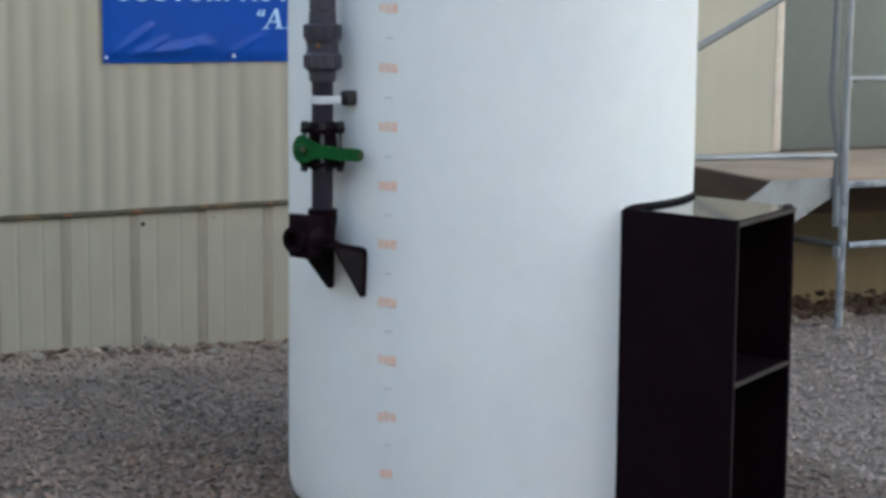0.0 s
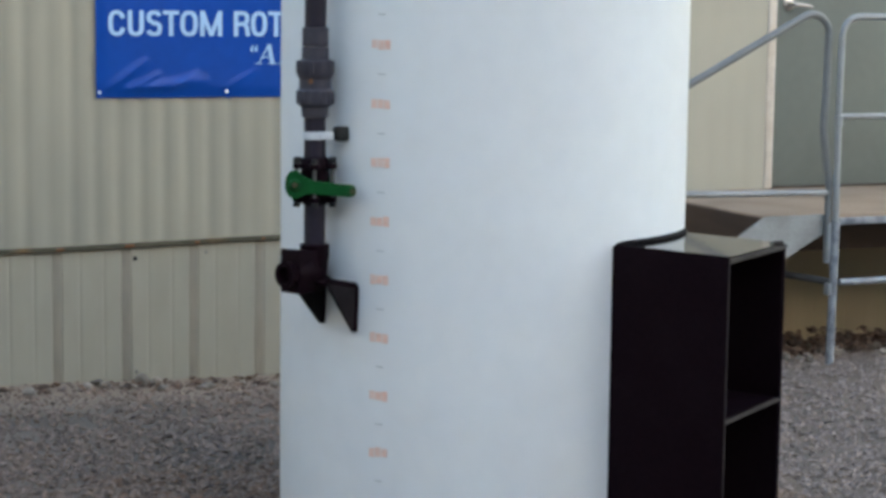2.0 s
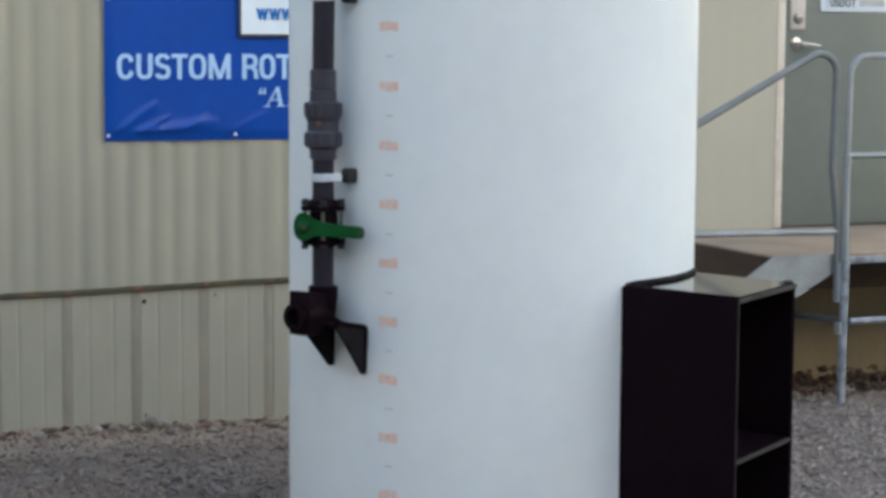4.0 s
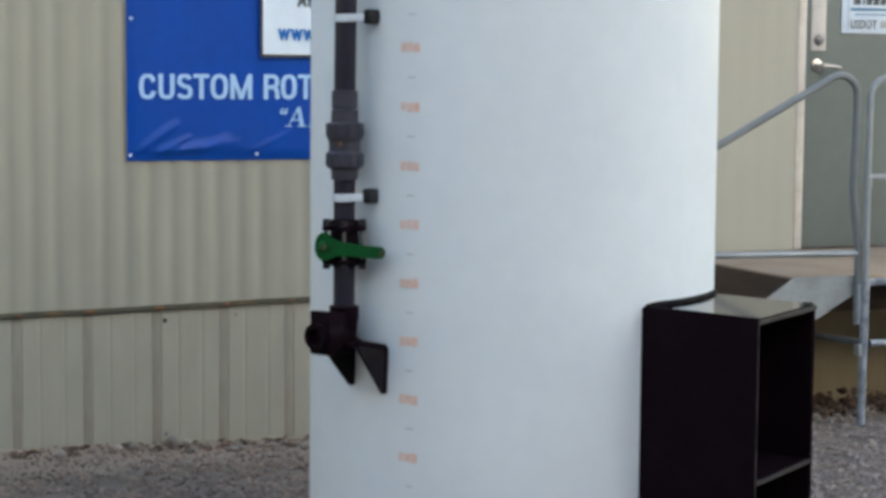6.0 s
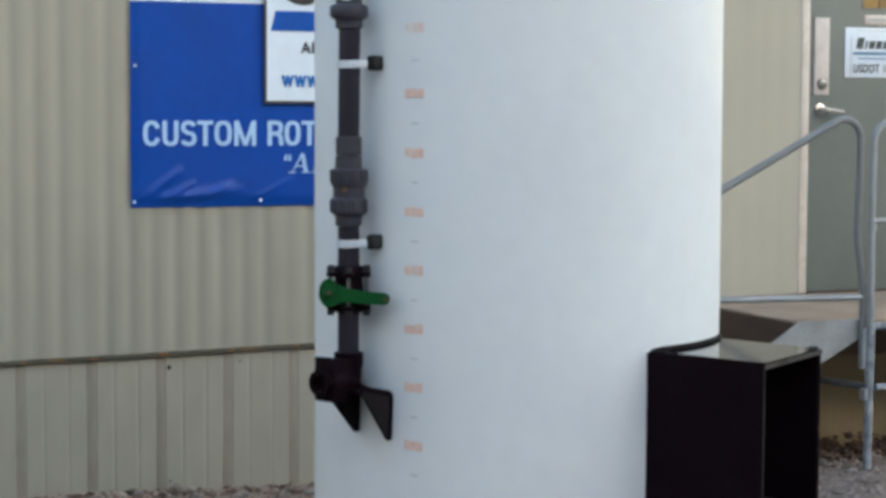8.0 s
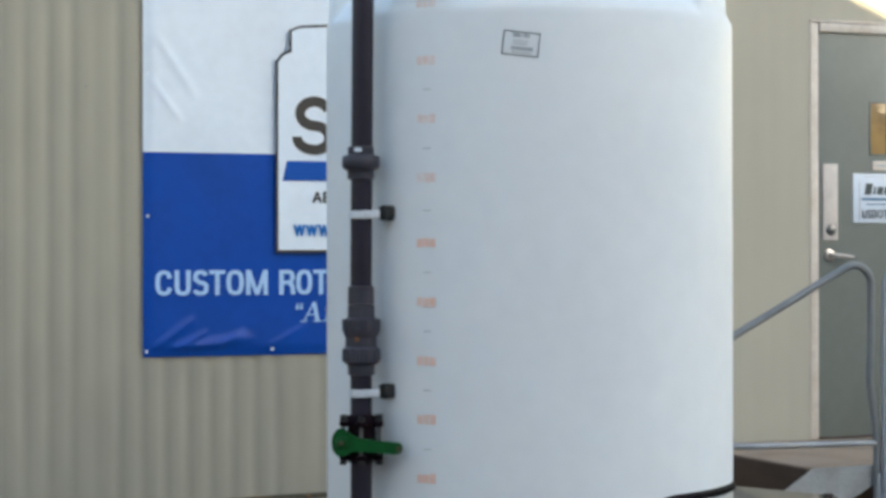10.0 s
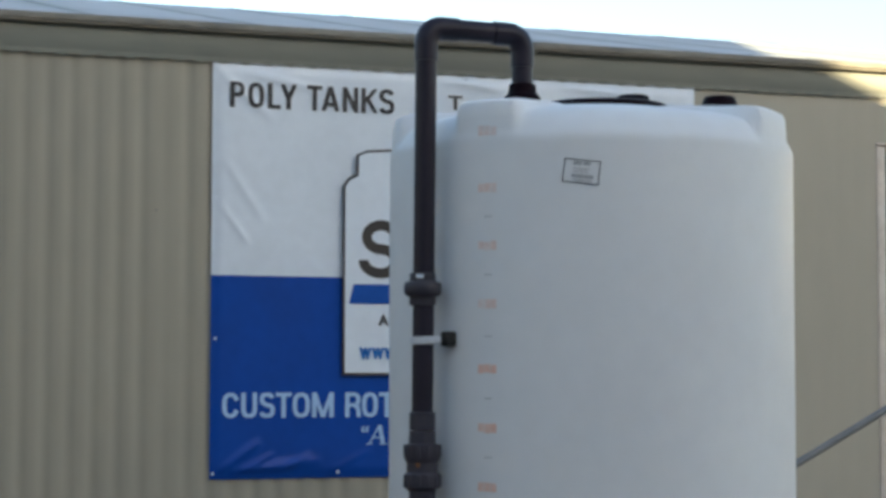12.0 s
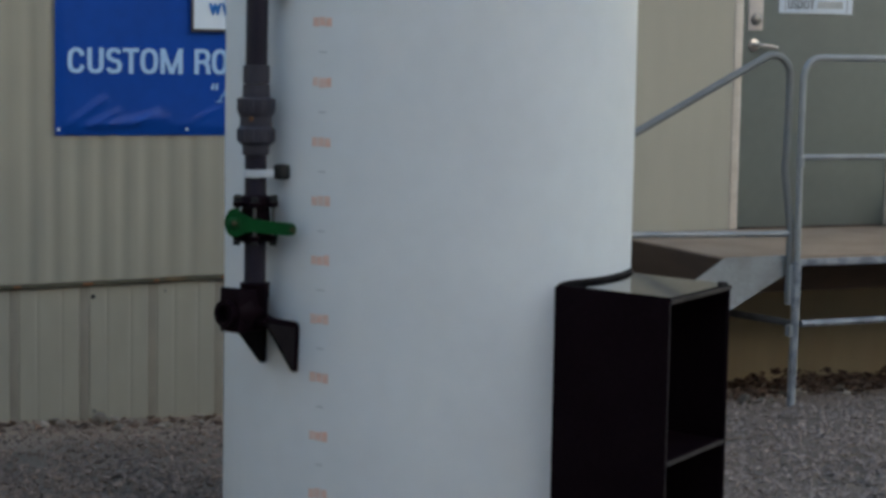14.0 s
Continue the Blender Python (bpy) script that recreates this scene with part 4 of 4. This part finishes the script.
# ---------------------------------------------------------------- black box beside the tank
def build_box():
    b = thing("equipment_box", (-2.55, -3.75, 0), "black moulded plastic equipment box with open shelves, glossy top", "box")
    A, B, Cc = Vector((-2.870, -3.694)), Vector((-2.690, -4.025)), Vector((-2.357, -3.783))
    D = Cc + (A - B) * 1.05
    zt = 0.895

    def slab(p, q, thick, z0, z1, name, inward, m=M_BLACK, label="", round_by=0.004):
        d = (q - p).normalized()
        n = Vector((-d.y, d.x)) * (thick * inward)
        bm = bmesh.new()
        lo = [bm.verts.new((v.x, v.y, z0)) for v in (p, q, q + n, p + n)]
        hi = [bm.verts.new((v.x, v.y, z1)) for v in (p, q, q + n, p + n)]
        bm.faces.new(lo), bm.faces.new(hi)
        for i in range(4):
            bm.faces.new((lo[i], lo[(i + 1) % 4], hi[(i + 1) % 4], hi[i]))
        bmesh.ops.recalc_face_normals(bm, faces=bm.faces)
        bmesh.ops.bevel(bm, geom=bm.edges[:], offset=min(round_by, thick * 0.45), segments=2, affect='EDGES')
        return part(name, bm, m, b, label)
    u, v = (B - A).normalized(), (Cc - B).normalized()
    wide = (B - A).length
    corner = [(0.022 - 0.022 * math.sin(radians(a)), zt + 0.004 - 0.022 + 0.022 * math.cos(radians(a))) for a in (0, 22, 45, 68, 90)]
    n_in = Vector((-u.y, u.x))
    face = Matrix(((u.x, 0, n_in.x, A.x + n_in.x * 0.003), (u.y, 0, n_in.y, A.y + n_in.y * 0.003), (0, 1, 0, 0), (0, 0, 0, 1)))
    part("front_panel", prism([(0, -0.012), (wide, -0.012), (wide, zt + 0.001), (0.06, zt + 0.002)] + corner, 0.006, face), M_BLACK, b)
    slab(D, Cc, 0.016, -0.012, zt - 0.004, "back_panel", -1)
    slab(A - u * 0.02 + v * 0.05, D - v * 0.02, 0.012, -0.012, zt - 0.03, "inner_panel", -1)

    def plate(name, z, th, behind, proud, m, label=""):
        bm = bmesh.new()
        # inner side follows the tank
        rim = []
        for i in range(1, 13):
            w = A.lerp(D, i / 12)
            r = (w - Vector((TX, TY)))
            rim.append(Vector((TX, TY)) + r.normalized() * max(TR + 0.002, min(r.length, TR + 0.004)))
        ring = [B + v * 0.0065 + u * proud, Cc - v * behind + u * proud] + rim[::-1]
        lo = [bm.verts.new((p.x, p.y, z - th)) for p in ring]
        hi = [bm.verts.new((p.x, p.y, z)) for p in ring]
        bm.faces.new(lo[::-1]), bm.faces.new(hi)
        for i in range(len(ring)):
            j = (i + 1) % len(ring)
            bm.faces.new((lo[i], lo[j], hi[j], hi[i]))
        bmesh.ops.bevel(bm, geom=[e for e in bm.edges if abs(e.verts[0].co.z - e.verts[1].co.z) < 1e-6], offset=0.004, segments=2, affect='EDGES')
        return part(name, bm, m, b, label)
    plate("top", zt, 0.018, 0.0125, 0.0005, M_GLOSSBLACK, "glossy black top")
    plate("shelf", 0.4525, 0.011, 0.0165, -0.006, M_BLACK)
    # Thin bar in greyer black, painted as the highlight on the shelf's edge.
    slab(B + v * 0.0065 + u * 0.001, Cc - v * 0.012 + u * 0.001, 0.006, 0.4405, 0.4535, "shelf_edge", 1, M_EDGE, "shelf edge with its highlight in the colour")
    plate("floor_plate", 0.008, 0.018, 0.0165, -0.004, M_BLACK)
    # rolled lip where the top meets the tank
    lip = []
    for i in range(1, 25):
        w = A.lerp(D, i / 24)
        r = w - Vector((TX, TY))
        p = Vector((TX, TY)) + r.normalized() * (TR + 0.005)
        lip.append((p.x, p.y, zt + 0.006 - 0.010 * max(0, 1 - i / 4) ** 2))
    part("lip", tube(lip, 0.0065, 10), M_MOULD, b)
    # Bead and top edge below likewise stand for glints on rounded edges.
    part("corner_bead", tube([(B.x, B.y, -0.010), (B.x, B.y, zt - 0.01)], 0.0022, 8), M_EDGE, b)
    part("corner_clip", block((0.026, 0.016, 0.008), Matrix.Translation((Cc.x - 0.035, Cc.y - 0.012, zt + 0.0035)), 0.003), M_EDGE, b)
    slab(B + u * 0.003, Cc + u * 0.003, 0.006, zt - 0.018, zt - 0.003, "top_edge", 1, M_EDGE, "top edge with its highlight in the colour")


build_box()


# ---------------------------------------------------------------- fill pipe on the tank
def build_pipe():
    px, py = -3.620, -3.359
    qx, qy = -3.309, -3.331
    lx, ly = -3.612, -3.362
    top = 2.562
    p = thing("fill_pipe", (px, py, 0.88), "dark grey plastic fill pipe with unions and a green-handled valve", "pipe")
    R = 0.030
    run = Vector((qx - lx, qy - ly, 0)).normalized()
    part("riser_pipe", tube([(px, py, 0.88), (px, py, 1.5), (lx, ly, top - 0.04)], R, 28), M_PVC, p)
    part("cross_pipe", tube([Vector((lx, ly, top)) + run * 0.05, Vector((qx, qy, top)) - run * 0.05], R, 28), M_PVC, p)
    part("drop_pipe", tube([(qx, qy, top - 0.04), (qx, qy, 2.37)], R, 28), M_PVC, p)
    a = Vector((lx, ly, top))
    part("elbow", tube(rounded_path([a - Vector((0, 0, 0.095)), a, a + run * 0.095], 0.055, 10), R + 0.0035, 28), M_PVC, p)
    c = Vector((qx, qy, top))
    part("elbow", tube(rounded_path([c - run * 0.095, c, c - Vector((0, 0, 0.095))], 0.055, 10), R + 0.0035, 28), M_PVC, p)
    part("tank_flange", lathe([(0.031, 0.050), (0.038, 0.046), (0.041, 0.022), (0.052, 0.010), (0.056, -0.02), (0.03, -0.02)], pose(qx, qy, 2.372), 32), M_BLACK, p, "black tank fitting")

    def ring(name, prof, z, m=M_PVC_LIGHT, label=""):
        return part(name, lathe(prof, pose(px, py, z), 36), m, p, label)
    ring("coupling", [(0.030, 0.045), (0.0365, 0.043), (0.037, 0.022), (0.0485, 0.019), (0.0525, 0.013), (0.0530, -0.009), (0.0475, -0.018), (0.0395, -0.021), (0.0375, -0.026), (0.0375, -0.044), (0.030, -0.047)], 1.826)
    part("paper_sticker", block((0.021, 0.002, 0.011), Matrix.Translation((px - 0.020, py - 0.0325, 1.860)) @ pose(0, 0, 0, 0, 0, -30), 0.0005), M_BAN_W, p)
    ring("reducer", [(0.030, 0.026), (0.0365, 0.024), (0.0365, -0.024), (0.030, -0.026)], 1.459)
    ring("tape", [(0.0300, 0.0025), (0.0325, 0.002), (0.0325, -0.002), (0.0300, -0.0025)], 1.4305, M_STRAP, "thin white sealing tape")
    u = ring("union", [(0.030, 0.095), (0.037, 0.093), (0.038, 0.060), (0.0495, 0.056), (0.0505, 0.018), (0.047, 0.010), (0.044, 0.006), (0.044, -0.020),
                       (0.0495, -0.026), (0.0505, -0.062), (0.038, -0.072), (0.037, -0.098), (0.030, -0.100)], 1.338, label="dark grey double union")
    for zz in (1.376, 1.294):
        for k in range(12):
            a0 = radians(30 * k)
            part("grip_rib", block((0.005, 0.009, 0.034), pose(px + 0.0505 * math.cos(a0), py + 0.0505 * math.sin(a0), zz, 0, 0, 30 * k), 0.0015), M_PVC_LIGHT, u)
    part("red_dot", lathe([(0, 0.002), (0.006, 0.0015), (0.007, 0.0)], Matrix.Translation((px - 0.026, py - 0.038, 1.339)) @ pose(0, 0, 0, 90, 0, -34), 12), M_RUST, u, "small red mark")
    # straps held by black bosses on the tank
    for z in (1.189, 1.682):
        st = part("strap", lathe([(0.0305, -0.011), (0.0345, -0.010), (0.0345, 0.010), (0.0305, 0.011)], pose(px, py, z), 32), M_STRAP, p, "white plastic pipe strap")
        boss = polar(-153.6, TR + 0.012, z + 0.005)
        d = (boss - Vector((px, py, z)))
        az = math.degrees(math.atan2(d.y, d.x))
        part("strap_tail", block((d.length - 0.03, 0.004, 0.020), Matrix.Translation(Vector((px, py, z)) + d * 0.42 + Vector((-0.012, -0.030, 0))) @ pose(0, 0, 0, 0, 0, az), 0.001), M_STRAP, st)
        part("boss", block((0.045, 0.034, 0.042), Matrix.Translation(boss) @ pose(0, 0, 0, 0, 0, -153.6), 0.009), M_RUBBER, p, "black mounting boss")
    # valve with bolts and a green lever
    v = ring("valve_body", [(0.030, 0.070), (0.040, 0.066), (0.042, 0.056), (0.046, 0.052), (0.046, 0.040), (0.038, 0.036), (0.041, 0.0), (0.038, -0.036), (0.046, -0.040), (0.046, -0.052), (0.042, -0.056), (0.030, -0.064)], 1.060, M_BLACK, "black flanged ball valve")
    for k in range(6):
        a0 = radians(60 * k + 10)
        part("bolt", tube([(px + 0.057 * math.cos(a0), py + 0.057 * math.sin(a0), 0.996), (px + 0.057 * math.cos(a0), py + 0.057 * math.sin(a0), 1.124)], 0.0055, 8), M_BOLT, v)
    for k in range(6):
        a0 = radians(60 * k + 10)
        for zz in (1.014, 1.106):
            part("lug", lathe([(0, 0.008), (0.013, 0.007), (0.015, 0.004), (0.015, -0.004), (0.013, -0.007), (0, -0.008)], pose(px + 0.053 * math.cos(a0), py + 0.053 * math.sin(a0), zz), 14), M_BLACK, v)
        for zz in (1.000, 1.121):
            part("nut", lathe([(0, 0.007), (0.010, 0.006), (0.011, 0), (0.010, -0.006), (0, -0.007)], pose(px + 0.057 * math.cos(a0), py + 0.057 * math.sin(a0), zz), 6), M_RUBBER, v)
    cam_side = Vector((-0.334, -0.943, 0)).normalized()
    right = Vector((0.915, -0.40, 0)).normalized()
    hub = Vector((px, py, 1.057)) + cam_side * 0.055 - right * 0.055
    frame_m = Matrix((( right.x, 0, cam_side.x, hub.x), (right.y, 0, cam_side.y, hub.y), (0, 1, 0, hub.z), (0, 0, 0, 1)))
    outline = []
    for i in range(13):
        a0 = radians(55 + 250 * i / 12)
        outline.append((0.027 * math.cos(a0), 0.040 * math.sin(a0)))
    outline += [(0.032, -0.022), (0.050, -0.024), (0.100, -0.028), (0.146, -0.032)]
    for i in range(7):
        a0 = radians(-90 + 180 * i / 6)
        outline.append((0.156 + 0.013 * math.cos(a0), -0.0155 + 0.0165 * math.sin(a0)))
    outline += [(0.120, 0.003), (0.075, 0.008), (0.045, 0.011), (0.030, 0.018)]
    hd = part("valve_handle", prism(outline, 0.022, frame_m), M_GREEN, v, "green lever handle")
    part("hub_cap", lathe([(0, 0.016), (0.012, 0.015), (0.016, 0.010), (0.018, 0.0)], frame_m @ pose(0, 0, 0.008), 16), M_GREEN, hd)
    part("hub_screw", lathe([(0, 0.004), (0.006, 0.003), (0.008, 0.0)], frame_m @ pose(0, 0, 0.0235), 12), M_SMUDGE, hd)
    part("grip_stain", lathe([(0, 0.001), (0.007, 0.0008), (0.008, 0.0)], frame_m @ pose(0.158, -0.016, 0.0112), 12), M_SMUDGE, hd)
    part("stem", tube([hub - cam_side * 0.05, hub + cam_side * 0.005], 0.018, 16), M_BLACK, v)
    # bottom outlet: socket, body and a hose spigot
    o = part("outlet_elbow", lathe([(0.030, 0.035), (0.041, 0.033), (0.041, -0.004), (0.038, -0.010), (0.031, -0.09), (0.0, -0.09)], pose(px, py, 0.854), 32), M_BLACK, p, "black outlet elbow")
    out_dir = Vector((-0.88, -0.47, 0)).normalized()
    axis = out_dir.to_track_quat('Z', 'Y').to_matrix().to_4x4()
    part("spigot", lathe([(0.036, 0.0), (0.036, 0.055), (0.040, 0.058), (0.040, 0.075), (0.034, 0.078), (0.034, 0.118), (0.036, 0.122), (0.024, 0.122), (0.023, 0.06), (0, 0.06)], Matrix.Translation((px, py, 0.812)) @ axis, 28), M_BLACK, o)
    bm = block((0.105, 0.075, 0.118), None, 0.005)
    for w in bm.verts:
        # top falls towards the pipe, the outer end is a thin flange
        if w.co.z > 0:
            w.co.z += 0.14 * w.co.x - 0.003
        if w.co.x < 0.035:
            w.co.y *= 0.82
    bmesh.ops.transform(bm, matrix=Matrix.Translation(Vector((px, py, 0.818)) + out_dir * 0.046) @ pose(0, 0, 0, 0, 0, -152), verts=bm.verts)
    part("outlet_block", bm, M_BLACK, o)
    part("outlet_cone", lathe([(0.050, 0.050), (0.040, 0.098), (0.030, 0.099)], Matrix.Translation((px, py, 0.812)) @ axis, 24), M_BLACK, o)
    # gusseted bracket on the tank
    br = thing("pipe_bracket", polar(-155, TR, 0.72), "black moulded bracket with two triangular gussets", "bracket")
    for az, z1, z0, reach, drop in ((-161.0, 0.835, 0.655, 0.165, 0.0), (-148.9, 0.800, 0.645, 0.118, 0.026)):
        base = polar(az, TR - 0.002, 0)
        out = Vector((-0.90, -0.42, 0)).normalized()
        m = Matrix(((out.x, 0, -out.y, base.x), (out.y, 0, out.x, base.y), (0, 1, 0, 0), (0, 0, 0, 1)))
        part("gusset", prism([(0.007, z0), (0.021, z0), (reach, z1 - 0.02), (reach, z1), (0, z1 - drop)], 0.010, m), M_MOULD, br)
        part("bead", tube(rounded_path([m @ Vector((0.013, z0 + 0.002, 0)), m @ Vector((0.006, z1 - drop, 0)), m @ Vector((reach, z1 - 0.002, 0))], 0.012, 4), 0.0090, 10), M_BLACK, br)
    bm = bmesh.new()
    ring_v = [polar(-161.5, TR - 0.002, 0.785), polar(-149.2, TR - 0.002, 0.752), polar(-149.5, TR, 0.775) + Vector((-0.085, -0.04, 0)), polar(-161, TR, 0.785) + Vector((-0.10, -0.045, 0))]
    lo = [bm.verts.new(q) for q in ring_v]
    bm.faces.new(lo)
    r = bmesh.ops.extrude_face_region(bm, geom=bm.faces[:])
    bmesh.ops.translate(bm, vec=(0, 0, 0.010), verts=[w for w in r["geom"] if isinstance(w, bmesh.types.BMVert)])
    part("shelf", bm, M_BLACK, br)


build_pipe()


# ---------------------------------------------------------------- stones, leaves and gravel
def rock(rnd, size):
    bm = bmesh.new()
    bmesh.ops.create_icosphere(bm, subdivisions=2, radius=size)
    k = rnd.uniform(0, 50)
    sq = Vector((rnd.uniform(0.8, 1.3), rnd.uniform(0.7, 1.1), rnd.uniform(0.45, 0.75)))
    for w in bm.verts:
        w.co *= 1 + 0.45 * noise.noise(w.co * (1.1 / size) + Vector((k, 0, 0)))
        w.co = Vector((w.co.x * sq.x, w.co.y * sq.y, w.co.z * sq.z))
    return bm


def build_rubble():
    rnd = random.Random(7)
    spots = [(-3.9, -3.1), (-3.2, -2.4), (-0.9, -0.1), (-0.1, 0.9), (-0.9, 0.9)]
    for i in range(46):
        x0, x1 = spots[rnd.randrange(5)]
        size = rnd.uniform(0.012, 0.040)
        x = rnd.uniform(x0, x1)
        y = rnd.uniform(-0.42, -0.06) if x < -1.5 else rnd.uniform(-1.1, -0.08)
        ob = part("stone", rock(rnd, size), M_STONE)
        ob.location = (x, y, ground_z(x, y) + size * 0.3)
        tagged(ob, "pale broken stone on the gravel by the wall", "stone", "stones by the wall")


build_rubble()


def scatter(name, count, area, size, flat, material, label, category, seed, cut=None, pile=None):
    """Many small pieces joined into one object."""
    g = np.random.RandomState(seed)
    base = np.array([(1, 0, 0), (0, 1, 0), (-1, 0, 0), (0, -1, 0), (0, 0, 1), (0, 0, -1)], float)
    tri = np.array([(0, 1, 4), (1, 2, 4), (2, 3, 4), (3, 0, 4), (1, 0, 5), (2, 1, 5), (3, 2, 5), (0, 3, 5)])
    verts, faces, n = [], [], 0
    for k in range(count):
        x, y = g.uniform(area[0], area[1]), g.uniform(area[2], area[3])
        if cut and not cut(x, y, g):
            continue
        s = size * (0.45 + 1.1 * g.rand() ** 2)
        a = g.uniform(0, 6.283)
        jit = base * (1 + g.uniform(-0.35, 0.35, (6, 3))) + g.uniform(-0.22, 0.22, (6, 3))
        c, d = math.cos(a), math.sin(a)
        q = jit * (s * g.uniform(0.8, 1.3), s * g.uniform(0.6, 1.0), s * flat)
        tilt = g.uniform(-0.5, 0.5)
        q = np.stack([q[:, 0] * c - q[:, 1] * d, q[:, 0] * d + q[:, 1] * c, q[:, 2] + q[:, 0] * tilt], 1)
        verts.append(q + (x, y, ground_z(x, y) + s * flat * 0.4 + (pile(x, y) * g.rand() if pile else 0)))
        faces.append(tri + n)
        n += 6
    v, f = np.concatenate(verts), np.concatenate(faces)
    me = bpy.data.meshes.new(name)
    me.from_pydata(v.tolist(), [], f.tolist())
    ob = new(name, me)
    finish(ob, me, material, smooth=False)
    return tagged(ob, label, category, kind="stuff")


def clear_of_tank(x, y, g):
    return (x - TX) ** 2 + (y - TY) ** 2 > 0.60 ** 2 and g.rand() < min(1, 0.11 + max(0, -y - 0.85) / 1.2)


scatter("gravel", 60000, (-5.2, -1.9, -4.6, -0.02), 0.0100, 0.6, M_GRAVEL, "loose grey-brown gravel covering the yard", "gravel", 3, clear_of_tank)
# The right half is coloured brighter in place of the stronger light there.
scatter("gravel", 44000, (-1.9, 1.6, -4.6, -0.02), 0.0100, 0.6, M_GRAVEL_LIT, "loose paler grey gravel before the landing, pool of light in its colour", "gravel", 4, clear_of_tank)
scatter("gravel", 26000, (-8.5, 2.5, -10.5, -4.58), 0.015, 0.6, M_GRAVEL, "loose grey and tan gravel in the open yard", "gravel", 11)
def mound(x, y):
    return 0.09 * max(0.0, 1 - ((x - 0.05) / 0.42) ** 2 - ((y + 0.55) / 0.42) ** 2) + 0.14 * max(0.0, 1 - ((x - 1.0) / 0.5) ** 2 - ((y + 0.5) / 0.4) ** 2) + 0.03


scatter("leaf_litter", 2000, (-0.9, 1.6, -1.0, -0.03), 0.020, 0.35, M_LEAF, "dark dead leaves and twigs heaped under the landing", "leaves", 5, pile=mound)


def build_branches():
    for name, pts, r in (("branch", [(0.45, -0.72, 0.14), (0.62, -0.66, 0.12), (0.80, -0.66, 0.13), (0.95, -0.6, 0.20)], 0.022),
                         ("branch", [(0.55, -0.70, -0.08), (0.57, -0.68, 0.05), (0.61, -0.66, 0.13)], 0.017),
                         ("branch", [(0.80, -0.68, -0.08), (0.81, -0.66, 0.04), (0.80, -0.66, 0.13)], 0.017),
                         ("branch", [(-0.95, -0.55, -0.06), (-0.80, -0.5, 0.02), (-0.62, -0.5, -0.02), (-0.45, -0.62, -0.08)], 0.020)):
        ob = part(name, tube(rounded_path(pts, 0.08, 4), r, 9), M_LEAF)
        tagged(ob, "dark rotten branch lying under the landing", "branch", "branches under the landing")


build_branches()
scatter("leaf_litter", 1500, (-4.0, -3.2, -3.3, -2.2), 0.014, 0.3, M_LEAF_RED, "scattered reddish-brown dead leaves beside the tank", "leaves", 8, clear_of_tank)
scatter("leaf_litter", 160, (-4.0, -2.5, -0.30, -0.03), 0.020, 0.35, M_LEAF, "dark dead leaves along the wall foot", "leaves", 6)
